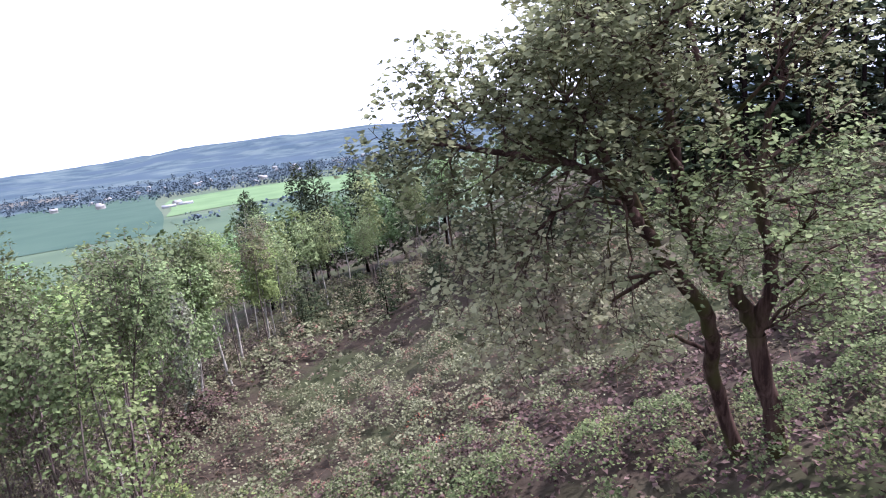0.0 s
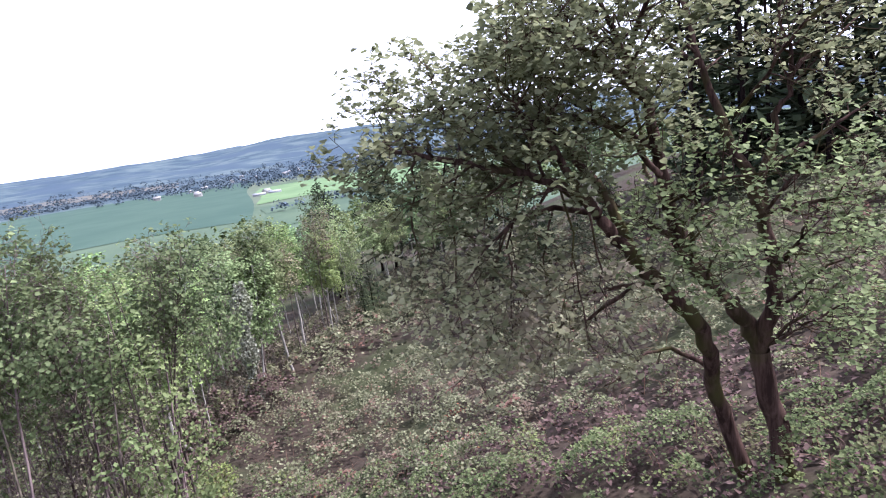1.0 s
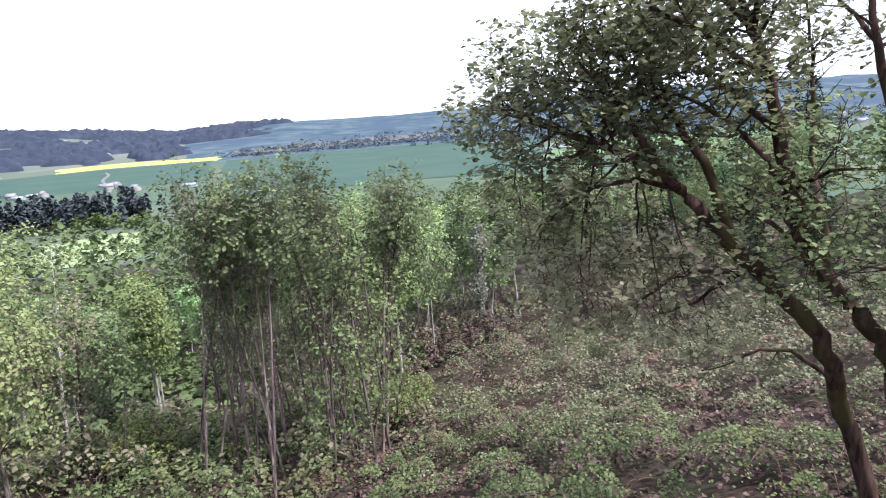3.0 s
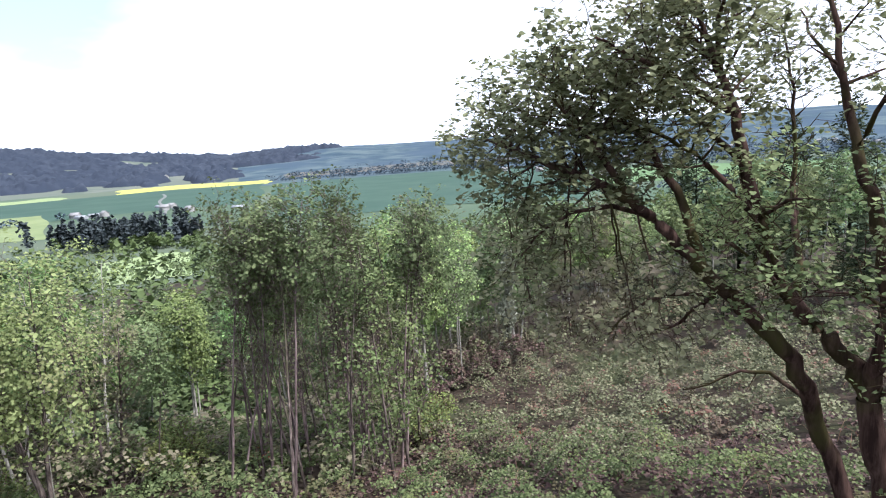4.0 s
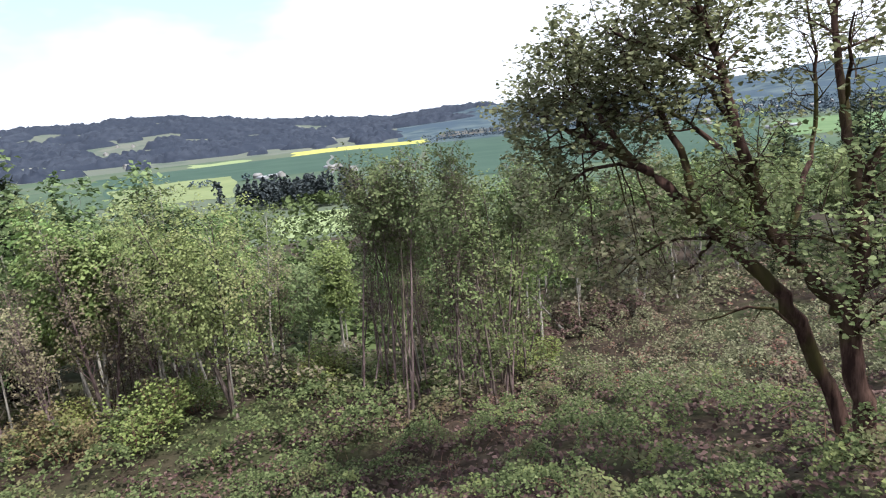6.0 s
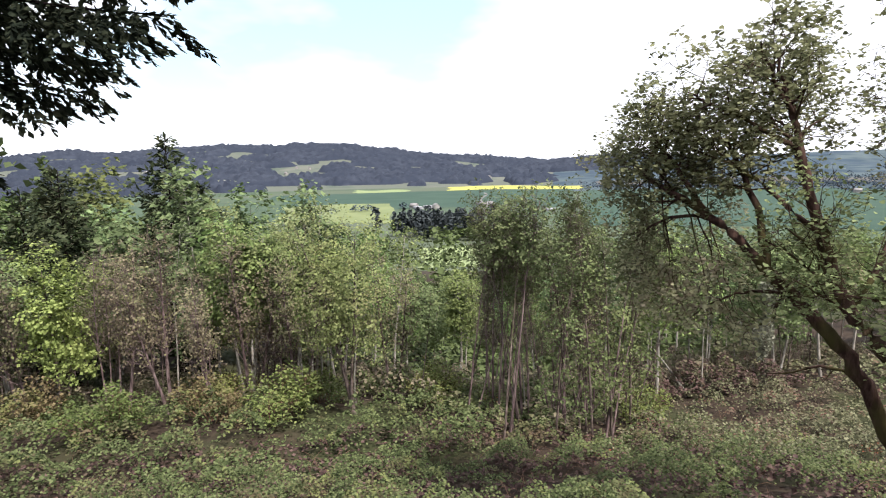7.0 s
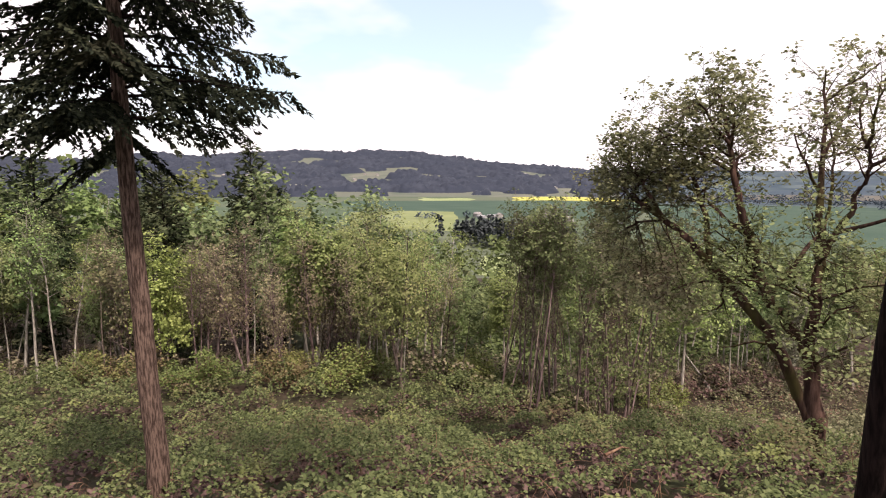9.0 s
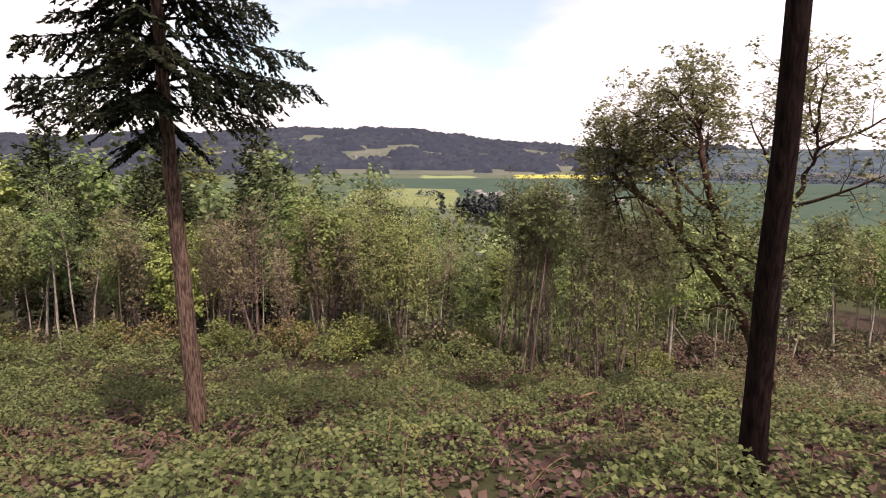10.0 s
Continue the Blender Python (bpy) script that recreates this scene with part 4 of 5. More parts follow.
M_FAR_WOOD = leaf_material("far_wood_leaves", (0.07, 0.095, 0.036), (0.088, 0.117, 0.045), (0.108, 0.14, 0.056), (0.068, 0.086, 0.044), 0.05, 0.5, 0.2)
# the next two leaf colours are blued to carry the haze of distance
M_HILL_WOOD = leaf_material("hazed_hill_wood_leaves", (0.03, 0.036, 0.042), (0.038, 0.046, 0.05), (0.05, 0.06, 0.062), (0.05, 0.06, 0.06), 0.004, 0.56, 0.05)
M_VALLEY_WOOD = leaf_material("hazed_valley_wood_leaves", (0.046, 0.063, 0.082), (0.054, 0.072, 0.091), (0.062, 0.081, 0.099), (0.074, 0.094, 0.105), 0.006, 0.54, 0.05)


def far_keep(x, y):
    r, a = math.hypot(x, y), math.degrees(math.atan2(-x, y))
    return wood_depth(x, y) >= 26 and r < 190 and not (64 < a < 73 and r > 120)


woodland("far_wood", 51, scatter(24, (-190, 30, -6, 150), 5.5, far_keep), 9.5, 2.6, 0.68, 84, M_FAR_WOOD, "mixed green woodland falling away below the hill")
woodland("far_wood", 57, scatter(27, (-190, 30, -150, -6), 5.5, far_keep), 15.5, 3.2, 0.8, 80, M_FAR_WOOD, "mixed green woodland along the hillside")


def mounds(x, y, cell=1.25):
    """Height of the bramble mounds: overlapping domes of many sizes with hollows between, in metres."""
    best = np.zeros_like(x)
    ix, iy = np.floor(x / cell), np.floor(y / cell)
    for di in (-1, 0, 1):
        for dj in (-1, 0, 1):
            a, b = ix + di, iy + dj
            u = [np.abs(np.sin(a * p + b * q + 1.7) * 43758.5453) % 1.0 for p, q in ((12.9898, 78.233), (39.346, 11.135), (73.156, 52.235), (27.17, 91.7))]
            cx, cy = (a + u[0]) * cell, (b + u[1]) * cell
            rad, top = 0.42 + 0.66 * u[2], 0.35 + 1.0 * u[3] ** 1.5
            d = np.hypot(x - cx, y - cy) / rad
            best = np.maximum(best, top * np.sqrt(np.clip(1.0 - d * d, 0, 1)))
    return best


# ---- valley ----
def polar(angle, r):
    return -r * math.sin(radians(angle)), r * math.cos(radians(angle))


def crop_material(name, a, b, stripe):
    return earth_material(name, [(0.35, a), (0.65, b)], 0.01, stripe, None, bump=0.0)


M_RAPE = crop_material("rape_crop", (0.29, 0.285, 0.065), (0.36, 0.345, 0.095), 0.05)
M_GRASS = crop_material("grass_field", (0.042, 0.066, 0.044), (0.058, 0.084, 0.052), 0.02)
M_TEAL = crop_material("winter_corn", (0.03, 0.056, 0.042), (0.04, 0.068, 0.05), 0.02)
M_PALE = crop_material("pale_meadow", (0.16, 0.2, 0.095), (0.2, 0.235, 0.115), 0.03)
M_YELLOW = crop_material("yellow_meadow", (0.12, 0.145, 0.066), (0.15, 0.175, 0.082), 0.03)
M_FRESH = crop_material("fresh_grass", (0.075, 0.12, 0.055), (0.1, 0.15, 0.07), 0.03)
M_TAN = crop_material("ploughed_field", (0.075, 0.072, 0.066), (0.1, 0.094, 0.082), 0.03)
M_ROAD = crop_material("pale_road", (0.12, 0.12, 0.115), (0.15, 0.15, 0.145), 0.2)


FIELD_LIFT = [0.1]


def field(name, a0, a1, r0, r1, mat, label, skew=0.0, lift=0.0):
    """A field between two bearings and two distances, with an uneven outline, lying on the ground."""
    n, m = 24, 14
    FIELD_LIFT[0] += 0.04
    lift = lift + FIELD_LIFT[0]
    u, v = np.meshgrid(np.linspace(0, 1, n), np.linspace(0, 1, m), indexing="ij")
    a = np.radians(a0 + (a1 - a0) * u + 0.25 * np.sin(v * 9 + a0))
    r = r0 + (r1 - r0) * v + skew * (u - 0.5) + 0.02 * r0 * np.sin(u * 7 + r0)
    x, y = -r * np.sin(a), r * np.cos(a)
    verts = np.stack([x, y, ground(x, y) + lift], -1).reshape(-1, 3)
    i, j = np.meshgrid(np.arange(n - 1), np.arange(m - 1), indexing="ij")
    faces = np.stack([i * m + j, (i + 1) * m + j, (i + 1) * m + j + 1, i * m + j + 1], -1).reshape(-1, 4)
    return tagged(new(name, raw_mesh(name, verts, faces, mat, True)), label, "field", kind="structure")


field("field_1", 57.3, 69.6, 1210, 1400, M_RAPE, "bright yellow flowering crop field", 60)
field("field_2", 73.5, 78.5, 1150, 1330, M_PALE, "pale green meadow below the hill", 40)
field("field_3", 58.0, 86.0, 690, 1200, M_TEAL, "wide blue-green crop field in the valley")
field("field_4", 75.0, 85.0, 520, 820, M_YELLOW, "yellow-green meadow beyond the wood")
field("field_5", 64.0, 72.0, 225, 345, M_PALE, "light green pasture beside the wood")
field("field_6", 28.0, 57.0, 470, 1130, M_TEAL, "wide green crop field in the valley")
field("field_7", 12.0, 27.0, 400, 560, M_GRASS, "grass field in the valley")
field("field_8", 34.0, 56.0, 1400, 1600, M_TAN, "ploughed field far across the valley")
field("field_9", 8.0, 27.3, 600, 860, M_FRESH, "grass field near the town")
field("field_10", 85.3, 100.0, 560, 980, M_GRASS, "green field below the hill")
field("road", 66.2, 66.45, 640, 1070, M_ROAD, "pale narrow road across the fields", 0, 0.15)


def belt(seed, points, width, gap):
    """Tree places along a line of bearings and distances."""
    r = random.Random(seed)
    out = []
    for (a0, r0), (a1, r1) in zip(points, points[1:]):
        (x0, y0), (x1, y1) = polar(a0, r0), polar(a1, r1)
        n = int(math.hypot(x1 - x0, y1 - y0) * width / gap ** 2)
        for _ in range(n):
            t = r.random()
            out.append((x0 + (x1 - x0) * t + r.uniform(-width, width) / 2, y0 + (y1 - y0) * t + r.uniform(-width, width) / 2))
    return out


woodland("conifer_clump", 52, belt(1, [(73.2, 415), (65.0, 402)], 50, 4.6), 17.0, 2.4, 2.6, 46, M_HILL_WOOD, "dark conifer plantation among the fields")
woodland("hedge_trees", 53, belt(2, [(70, 380), (64, 372)], 16, 6.0), 8.0, 3.0, 2.6, 40, M_FAR_WOOD, "hedgerow trees between the fields")
valley_trees = belt(4, [(56, 1230), (44, 1200), (36, 1260)], 70, 13) + belt(5, [(33, 1120), (22, 1050), (6, 960)], 300, 19) + belt(6, [(46, 1500), (20, 1400), (0, 1200)], 420, 25)
valley_trees += belt(8, [(57, 1420), (44, 1450)], 60, 15) + belt(9, [(27, 480), (14, 570)], 14, 12) + belt(10, [(85, 620), (74, 700)], 12, 14)
woodland("valley_wood", 54, valley_trees, 8.0, 8.0, 3.0, 18, M_VALLEY_WOOD, "dark belts of trees round a far town, tinted blue for haze")


# blue-grey canopy: the air's haze is mixed into the base colour
M_CANOPY = earth_material("hazed_hill_canopy", [(0.35, (0.018, 0.023, 0.036)), (0.65, (0.036, 0.043, 0.06))], 0.006, 0.03, (0.024, 0.03, 0.045), bump=0.0)


def hill_cover(x, y):
    """How far the far hill is wooded: above 0 under trees, below 0 in clearings."""
    r, angle = np.hypot(x, y), np.degrees(np.arctan2(-x, y))
    along = angle * 30.0
    open_land = 0.8 * vnoise(along / 190.0, r / 150.0, 21) + 0.85 * vnoise(along / 75.0, r / 62.0, 22)
    cover = 0.24 - 0.45 * step(1600.0, 1450.0, r) + 0.3 * step(2400.0, 2600.0, r) - open_land
    cover = cover - 2.0 * step(1430.0, 1340.0, r) - 2.5 * step(64.0, 46.0, angle) * step(2200.0, 1900.0, r)
    cover = cover - 2.5 * step(56.0, 45.0, angle)
    cover = np.minimum(cover, np.where((angle > 52) & (angle < 70), (r - 1450.0) / 60.0, 1.0))
    return cover


def canopy_sheet(name, mat, label):
    """The closed tree canopy of the far hill: one lumpy sheet that dives under the ground in the clearings."""
    a = np.radians(np.arange(44.0, 128.0, 0.15))
    r = 1330.0 * (2990.0 / 1330.0) ** np.linspace(0, 1, 115)
    aa, rr = np.meshgrid(a, r, indexing="ij")
    x, y = -rr * np.sin(aa), rr * np.cos(aa)
    cover = hill_cover(x, y)
    tops = mounds(x / 11.0, y / 11.0) * 11.0 + 5.0 * vnoise(x / 26.0, y / 26.0, 23)
    z = ground(x, y) + np.clip(cover / 0.12, -1, 1) * 8.0 + np.clip(cover / 0.2, 0, 1) * tops
    n, m = z.shape
    i, j = np.meshgrid(np.arange(n - 1), np.arange(m - 1), indexing="ij")
    faces = np.stack([i * m + j, (i + 1) * m + j, (i + 1) * m + j + 1, i * m + j + 1], -1).reshape(-1, 4)
    keep = (z.reshape(-1)[faces] > ground(x, y).reshape(-1)[faces] - 1.0).any(1)
    return tagged(new(name, raw_mesh(name, np.stack([x, y, z], -1).reshape(-1, 3), faces[keep][:, ::-1], mat, True)), label, "woodland", kind="stuff")


canopy_sheet("hill_wood", M_CANOPY, "dark wooded hillside with clearings, tinted blue for haze")


def house_meshes(name, length, depth, wall, roof, wall_mat, roof_mat):
    l, d = length / 2, depth / 2
    v = [(-l, -d, -2), (l, -d, -2), (l, d, -2), (-l, d, -2), (-l, -d, wall), (l, -d, wall), (l, d, wall), (-l, d, wall), (-l, 0, wall + roof), (l, 0, wall + roof)]
    walls = raw_mesh(name + "_wall", v, [(0, 1, 5), (0, 5, 4), (1, 2, 6), (1, 6, 5), (2, 3, 7), (2, 7, 6), (3, 0, 4), (3, 4, 7), (4, 8, 7), (5, 6, 9)], wall_mat)
    o = 0.5
    w = [(-l - o, -d - o, wall - 0.3), (l + o, -d - o, wall - 0.3), (l + o, 0, wall + roof + 0.15), (-l - o, 0, wall + roof + 0.15), (l + o, d + o, wall - 0.3), (-l - o, d + o, wall - 0.3)]
    w += [(x, y, z + 0.35) for x, y, z in w]
    f = [(6, 7, 8, 9), (9, 8, 10, 11), (0, 3, 2, 1), (3, 5, 4, 2), (0, 1, 7, 6), (4, 5, 11, 10), (0, 6, 9, 3), (3, 9, 11, 5), (1, 2, 8, 7), (2, 4, 10, 8)]
    return walls, raw_mesh(name + "_roof", w, f, roof_mat)


M_WALL = earth_material("pale_plaster", [(0.3, (0.2, 0.195, 0.19)), (0.7, (0.28, 0.27, 0.26))], 0.5, 1.0, None, bump=0.0)
M_ROOF = earth_material("grey_roofing", [(0.3, (0.16, 0.155, 0.155)), (0.7, (0.24, 0.23, 0.23))], 0.5, 2.0, None, bump=0.0)
M_SHED = earth_material("shed_sheeting", [(0.3, (0.2, 0.205, 0.22)), (0.7, (0.27, 0.275, 0.29))], 0.5, 2.0, None, bump=0.0)
COTTAGE = house_meshes("cottage", 12, 8, 4.5, 3.0, M_WALL, M_ROOF)
SHED = house_meshes("shed", 34, 13, 4.5, 3.2, M_SHED, M_SHED)


def place_house(kind, meshes, a, r, turn, label, scale=1.0):
    x, y = polar(a, r)
    ob = empty(kind, (x, y, ground_at(x, y), 0, 0, turn))
    ob.scale = (scale, scale, scale)
    tagged(ob, label, "building", "far buildings")
    for nm, me in zip(("wall", "roof"), meshes):
        part(nm, me, ob)


for a, r, turn in ((72.5, 690, 20), (71.4, 700, 75), (66.5, 740, 10), (27.2, 715, 30), (25.8, 725, 20), (60.0, 620, 40)):
    place_house("farm_shed", SHED, a, r, turn, "long pale farm shed among the fields", 0.42)
for a, r, turn in ((72.9, 705, 40), (70.8, 690, 0), (66.2, 700, 60), (65.6, 715, 15), (26.5, 735, 70), (64.5, 420, 30), (63.8, 426, 80), (64.2, 640, 10)):
    place_house("farmhouse", COTTAGE, a, r, turn, "small pale farmhouse with a grey roof", 0.75)
for k in range(46):
    a = pick.uniform(2, 36)
    place_house("town_house", COTTAGE, a, pick.uniform(860, 1500), pick.uniform(0, 180), "far pale town house with a grey roof", pick.uniform(0.55, 0.9))
built = 0
while built < 34:
    a, r = pick.uniform(64, 104), pick.uniform(1480, 2500)
    x, y = polar(a, r)
    if float(hill_cover(np.array(x), np.array(y))) < -0.06:
        place_house("hill_house", COTTAGE, a, r, pick.uniform(0, 180), "far pale house in a clearing of the wooded hill", pick.uniform(0.8, 1.4))
        built += 1


# ---- brambles ----
def bramble_field(name, seed, box, density, size, label, inner=2.0, mat=None, outer=-99.0, rise=1.0, green=None, even=0.02, whole=False):
    rng = np.random.default_rng(seed)
    n = int((box[1] - box[0]) * (box[3] - box[2]) * density)
    x, y = rng.uniform(box[0], box[1], n), rng.uniform(box[2], box[3], n)
    depth = wood_depth(x, y)
    h = 1.2 * mounds(x, y) + 0.28 * mounds(x * 2.3 + 7.0, y * 2.3) + 0.32 * vnoise(x * 0.7, y * 0.7, 12) + 0.4 * vnoise(x * 0.3, y * 0.3, 14) + 0.1 * vnoise(x * 2.6, y * 2.6, 13) - 0.2
    keep = (depth < inner) & (depth > outer) & (rng.random(n) < np.clip(even + 2.3 * (h - 0.2), even, 1.0)) & (whole | ~((x > 17.0) & (y < 5.0)) & ~((x > 5.0) & (y < -14.0)))
    if green is not None:
        share = step(23.0, 9.0, y + 5.0 * vnoise(x * 0.22, y * 0.22, 19) + 2.0 * vnoise(x * 0.8, y * 0.8, 20))
        keep &= (rng.random(n) < share) == green
    x, y, h = x[keep], y[keep], h[keep]
    z = ground(x, y) + np.maximum(h, 0.03) * rise * (1.0 - 0.45 * step(3.0, 12.0, x)) * (1.08 - np.abs(rng.normal(0, 0.19, len(x)))) + 0.04
    v, f = leaf_array(rng, np.stack([x, y, z], -1), size, up=0.6, droop=0.15, slim=0.8)
    ob = new(name, raw_mesh(name, v, f, mat or M_BRAMBLE))
    return tagged(ob, label, "brambles", kind="stuff")


for green, leafage, tone in ((False, M_BRAMBLE, "grey-green and brownish"), (True, M_BRAMBLE_GREEN, "dull green")):
    bramble_field("brambles", 31 + green, (4, 21, -17, 16), 380, 0.075, "dense low bramble thicket with " + tone + " leaves on the bank", mat=leafage, green=green)
    bramble_field("brambles", 41 + green, (-4, 4, -20, 16), 330, 0.086, "dense low bramble thicket with " + tone + " leaves on the slope", mat=leafage, green=green)
    bramble_field("brambles", 45 + green, (-21, -4, -26, 30), 125, 0.13, "dense low bramble thicket with " + tone + " leaves below the bank", mat=leafage, green=green, inner=4.5, even=0.15)
bramble_field("brambles", 49, (-26.0, -7.5, 5, 20.0), 90, 0.16, "sunlit green brambles in the glade behind the alders", mat=M_BRAMBLE_GREEN, inner=20.0, outer=3.0, rise=0.7, even=0.95)
bramble_field("dead_stems", 37, (-8, 17, -12, 18), 50, 0.16, "purplish-brown dead bramble stems under the leaves", mat=M_DEAD_STEM, rise=0.5, even=0.7)
bramble_field("dead_bracken", 47, (-14, -8, 19, 30), 150, 0.16, "red-brown dead bracken in the hollow under the trees", mat=M_DEAD_STEM, outer=-1.2, inner=3.0, rise=1.1, even=0.6)
bramble_field("brambles", 33, (-4, 26, 16, 34), 150, 0.125, "dense low bramble thicket on the slope")
bramble_field("brambles", 34, (-14, 28, 30, 58), 42, 0.24, "distant bramble slope")
bramble_field("brambles", 39, (16.9, 32, -26, 30), 60, 0.2, "bramble slope above the bank", mat=M_BRAMBLE_GREEN, whole=True, rise=0.6, even=0.5)
bramble_field("undergrowth", 50, (-72, -18, 2, 46), 11, 0.55, "green undergrowth on the slope below the glade", 90.0, M_FAR_WOOD, 9.0, 1.4, even=0.9)
bramble_field("undergrowth", 35, (-34, 2, -34, 60), 42, 0.21, "brown and dull green undergrowth between the trunks", 14.0, M_UNDER, 0.3, 1.2)


def twig_haze(name, seed, box, density, label):
    """Thin grey-brown twigs and suckers that stand between the trunks of the wood."""
    rng = np.random.default_rng(seed)
    n = int((box[1] - box[0]) * (box[3] - box[2]) * density)
    x, y = rng.uniform(box[0], box[1], n), rng.uniform(box[2], box[3], n)
    depth = wood_depth(x, y)
    tall = 1.6 + 1.8 * vnoise(x * 0.25, y * 0.25, 31)
    keep = (depth > 0.6) & (depth < 11.0) & (tall > 0.5) & ~((y > 6.5) & (y < 17.0) & (x > -19.0))
    x, y, tall = x[keep], y[keep], tall[keep]
    z = ground(x, y) + tall * rng.random(len(x)) ** 1.3
    v, f = leaf_array(rng, np.stack([x, y, z], -1), 0.5, up=0.0, droop=-0.6, slim=0.045)
    return tagged(new(name, raw_mesh(name, v, f, M_HAZE)), label, "undergrowth", kind="stuff")


twig_haze("sucker_twigs", 36, (-32, -2, -26, 44), 34, "grey-brown twigs and suckers between the trunks")


def cane_field(name, seed, box, count, label):
    """Arching dead canes that rise out of the brambles."""
    rng = np.random.default_rng(seed)
    x, y = rng.uniform(box[0], box[1], count), rng.uniform(box[2], box[3], count)
    keep = wood_depth(x, y) < 1.5
    x, y = x[keep], y[keep]
    n = len(x)
    base = np.stack([x, y, ground(x, y) + 0.6 * mounds(x, y)], -1)
    turn, reach, high = rng.uniform(0, 2 * np.pi, n), rng.uniform(0.25, 0.9, n), rng.uniform(0.25, 0.75, n)
    out = np.stack([np.cos(turn), np.sin(turn), np.zeros(n)], -1)
    across = np.stack([-np.sin(turn), np.cos(turn), np.zeros(n)], -1)
    rings, steps = [], 4
    for k in range(steps + 1):
        u = k / steps
        p = base + out * (reach * u)[:, None] + np.array([0, 0, 1.0]) * (high * (1.9 * u - 1.5 * u * u))[:, None]
        w = 0.006 * (1.3 - u)
        rings.append(np.stack([p + across * w, p - across * w, p + np.array([0, 0, 1.5 * w])], 1))
    verts = np.stack(rings, 1).reshape(-1, 3)
    faces = []
    for k in range(steps):
        for a in range(3):
            b = (a + 1) % 3
            faces.append((k * 3 + a, k * 3 + b, (k + 1) * 3 + b, (k + 1) * 3 + a))
    faces = (np.arange(n)[:, None, None] * (3 * (steps + 1)) + np.array(faces)[None]).reshape(-1, 4)
    return tagged(new(name, raw_mesh(name, verts, faces, M_CANE)), label, "canes", kind="stuff")


cane_field("dead_canes", 38, (-8, 17, -12, 24), 1900, "arching brown dead bramble canes")


# ---- shrubs, ivy and sticks ----
SHRUB_SPEC = dict(levels=3, stride=0.3, wander=0.12, lift=(0.02, 0.02, -0.02), sides=(5, 4, 3), kids=(5.0, 5.5), angle=(45, 50), reach=(0.8, 0.42), taper=0.3, thin=0.5, leaves=34.0, spread=0.1)


def shrub(name, seed, height, stems, mat=M_SHRUB_LEAF):
    g = Grower(seed)
    r = g.rng
    for s in range(stems):
        a = 6.283 * s / stems + r.uniform(-0.4, 0.4)
        g.limb(Vector((0.1 * math.cos(a), 0.1 * math.sin(a), -0.15)), Vector((0.75 * math.cos(a), 0.75 * math.sin(a), 1.0)).normalized(), height * r.uniform(0.75, 1.1), 0.022, 0, SHRUB_SPEC)
    return g.wood(name + "_stems", M_CANE), leaf_mesh(name + "_leaves", seed, g.spots, 0.115, mat, up=0.6, droop=0.2, slim=0.7)


RED_SHRUB = shrub("budding_shrub", 305, 1.4, 8, M_RED_LEAF)
SHRUBS = [shrub("hazel", 300 + k, 1.5 + 0.25 * k, 9) for k in range(2)]
EDGE_SHRUBS = tuple((x, y, pick.randrange(2), pick.uniform(0.5, 0.9)) for x, y in scatter(46, (-22, -5, -26, 30), 3.9, lambda x, y: -0.6 < wood_depth(x, y) < 2.2 and (y < 5 or 16 < y < 22) and clear_of(x, y, 0.8, LUSH_AT + TWIGGY_AT)))
for x, y, k, size in ((-11.0, -6.4, 1, 1.05), (-12.2, -2.5, 0, 1.1), (-11.2, 0.1, 1, 1.1), (-15.5, -10.8, 0, 1.2), (-11.5, 7.4, 0, 0.9), (-17.0, -13.6, 1, 0.9),
                      (-13.0, 7.2, 1, 0.9)) + EDGE_SHRUBS + ((-12.4, -17.0, 1, 1.0),):
    red = (x, y) in ((-12.2, -2.5), (-15.5, -10.8))
    tree = place_tree("budding_shrub" if red else "hazel_shrub", RED_SHRUB if red else SHRUBS[k], x, y, "rounded shrub with reddish young leaves at the wood's edge" if red else "rounded yellow-green shrub at the wood's edge", size * 1.15, pick.uniform(0, 360), "shrubs at the wood's edge", "shrub")


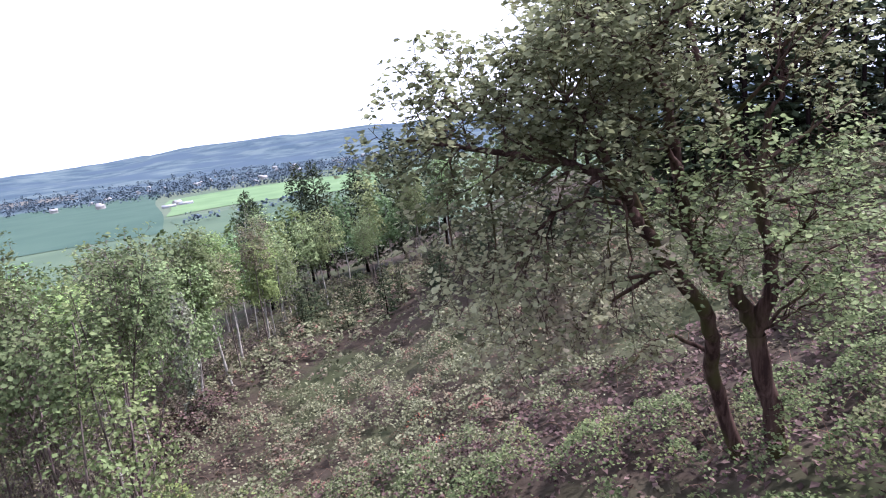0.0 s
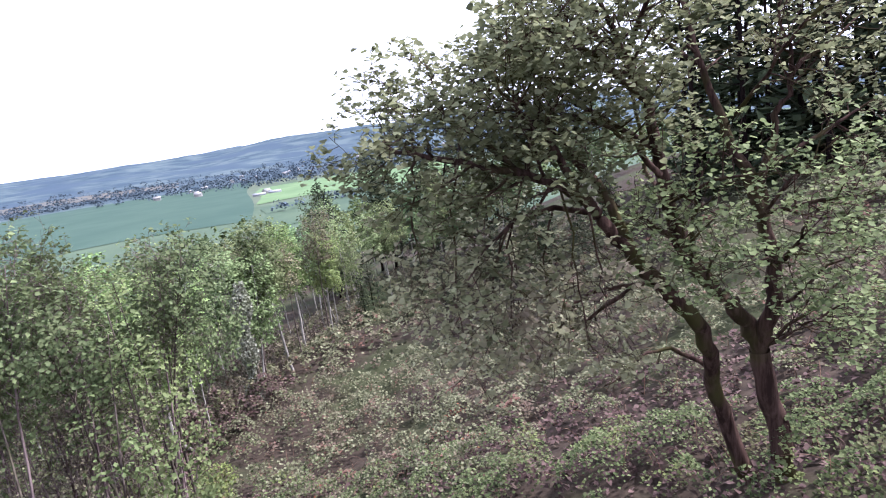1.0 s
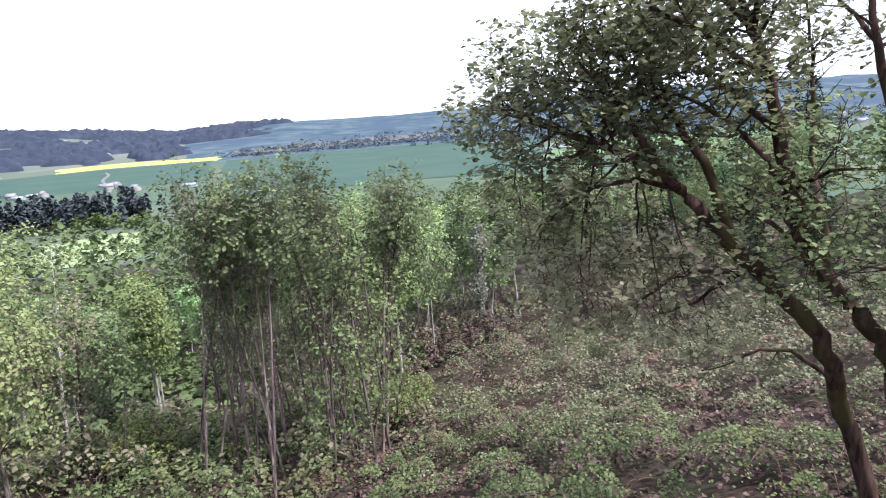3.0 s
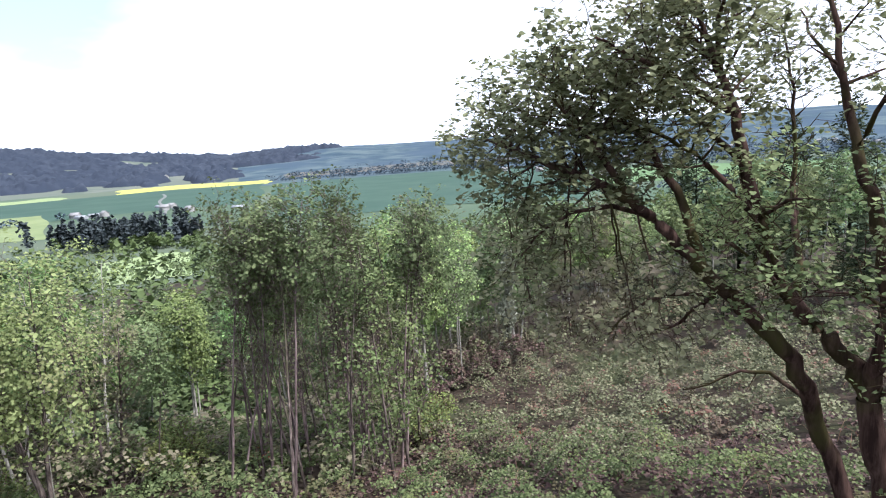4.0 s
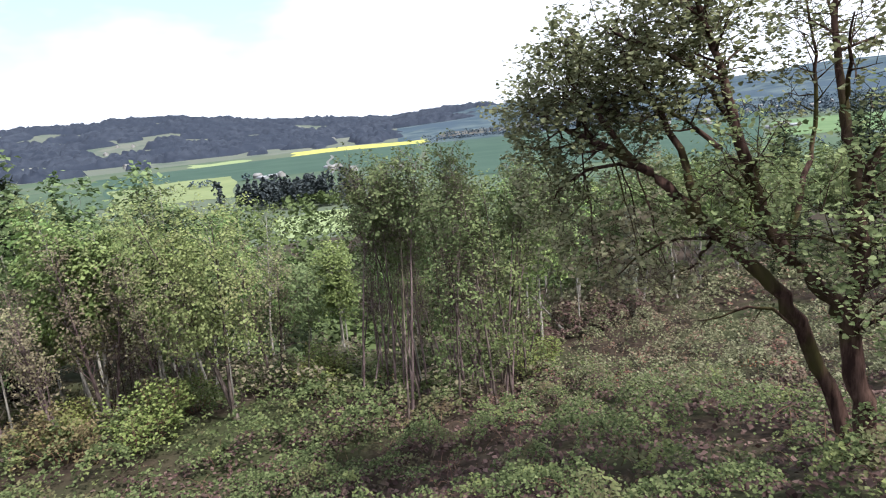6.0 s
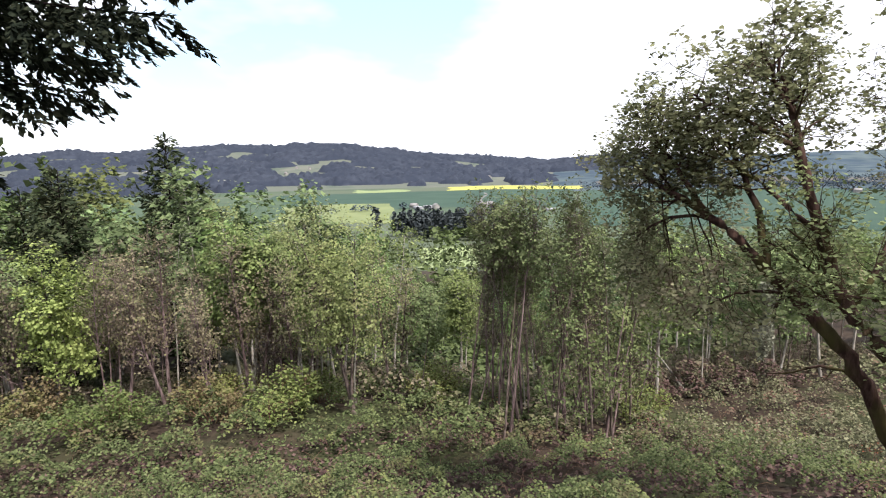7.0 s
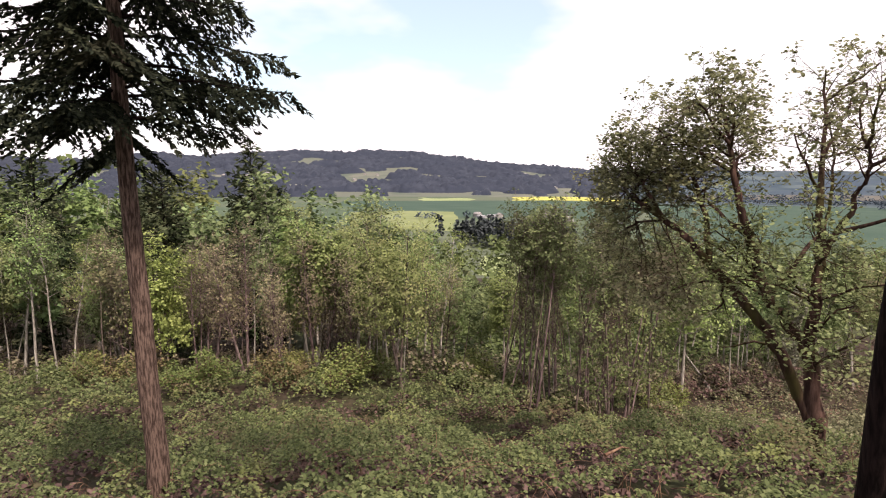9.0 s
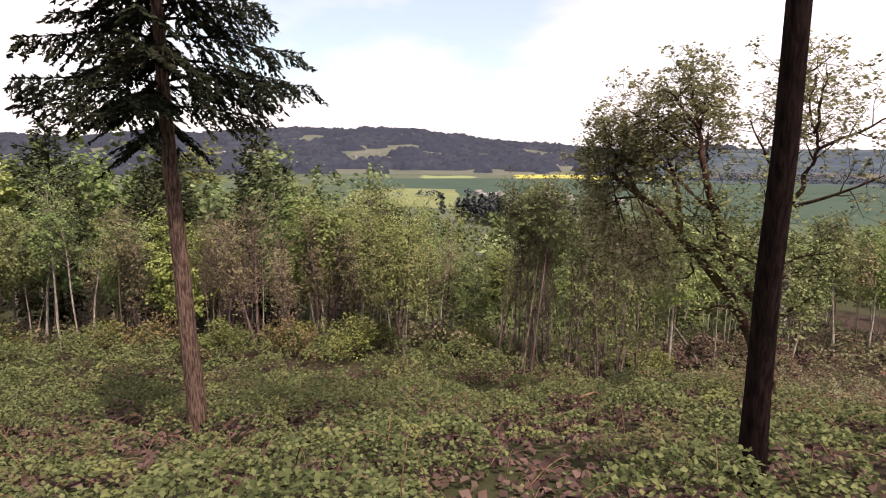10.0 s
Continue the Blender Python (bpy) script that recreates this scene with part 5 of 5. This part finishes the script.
def ivy_tree(x, y, height):
    """A dead trunk sleeved in pale ivy."""
    g = Grower(400)
    r = g.rng
    pts = [Vector((r.gauss(0, 0.05) + 0.05 * k, r.gauss(0, 0.05), height * k / 8 - (0.3 if k == 0 else 0))) for k in range(9)]
    g.tube(pts, [0.16 - 0.013 * k for k in range(9)], 9)
    spots = []
    for _ in range(3600):
        u = r.random() ** 0.8 * 8
        k = min(int(u), 7)
        q = pts[k].lerp(pts[k + 1], u - k)
        a = r.uniform(0, 6.28)
        w = (0.2 + 0.16 * math.sin(u * 2.1)) * r.uniform(0.7, 1.35) + 0.12
        spots.append(q + Vector((math.cos(a) * w, math.sin(a) * w, r.gauss(0, 0.1))))
    tree = empty("ivy_clad_tree", (x, y, ground_at(x, y)))
    tagged(tree, "dead trunk wrapped from foot to top in pale ivy", "tree")
    part("trunk", g.wood("ivy_trunk", M_ALDER_BARK), tree)
    part("ivy", leaf_mesh("ivy_leaves", 401, spots, 0.16, M_IVY, up=0.05, droop=0.7, slim=0.8), tree, "hanging pale ivy leaves")


ivy_tree(-12.2, 28.2, 7.0)


def stick(name, points, radius, mat, label):
    g = Grower(410)
    base = Vector(points[0])
    pts = [Vector(p) - base for p in points]
    g.tube(pts, [radius * (1 - 0.6 * k / (len(pts) - 1)) for k in range(len(pts))], 7)
    ob = new(name, g.wood(name, mat))
    ob.location = base
    return tagged(ob, label, "dead wood")


def on_ground(x, y, h=0.0):
    return (x, y, ground_at(x, y) + h)


def red_leaves(name, seed, spots, label):
    """A few sprays of red-orange leaves on the brambles; spots are x, y, spread and number."""
    rng = np.random.default_rng(seed)
    at = []
    for x, y, w, n in spots:
        px, py = x + rng.normal(0, w, n), y + rng.normal(0, w, n)
        at.append(np.stack([px, py, ground(px, py) + np.maximum(0.8 * mounds(px, py), 0.1) + rng.uniform(-0.1, 0.12, n)], -1))
    v, f = leaf_array(rng, np.concatenate(at), 0.08, up=0.4, droop=0.1, slim=0.7)
    return tagged(new(name, raw_mesh(name, v, f, M_RED_BRAMBLE)), label, "leaves", kind="stuff")


red_leaves("red_bramble_leaves", 61, ((1.0, 19.5, 0.35, 70), (0.4, 18.2, 0.3, 50), (-3.4, 16.9, 0.2, 30), (-8.8, 8.9, 0.25, 40), (-1.4, 9.8, 0.2, 30), (-2.6, 14.6, 0.2, 20), (2.0, 16.8, 0.3, 30)), "sprays of red-orange leaves on the brambles")
stick("leaning_stick", [on_ground(-13.2, 23.6, -0.1), on_ground(-13.9, 23.0, 1.2), on_ground(-14.6, 22.3, 2.6)], 0.1, M_GREY_BARK, "bare pale trunk leaning against the wood's edge")
stick("fallen_stick", [on_ground(9.5, 3.5, 0.75), on_ground(9.2, 4.0, 0.8), on_ground(8.8, 4.4, 0.72)], 0.03, M_CANE, "dead stick lying on the brambles")
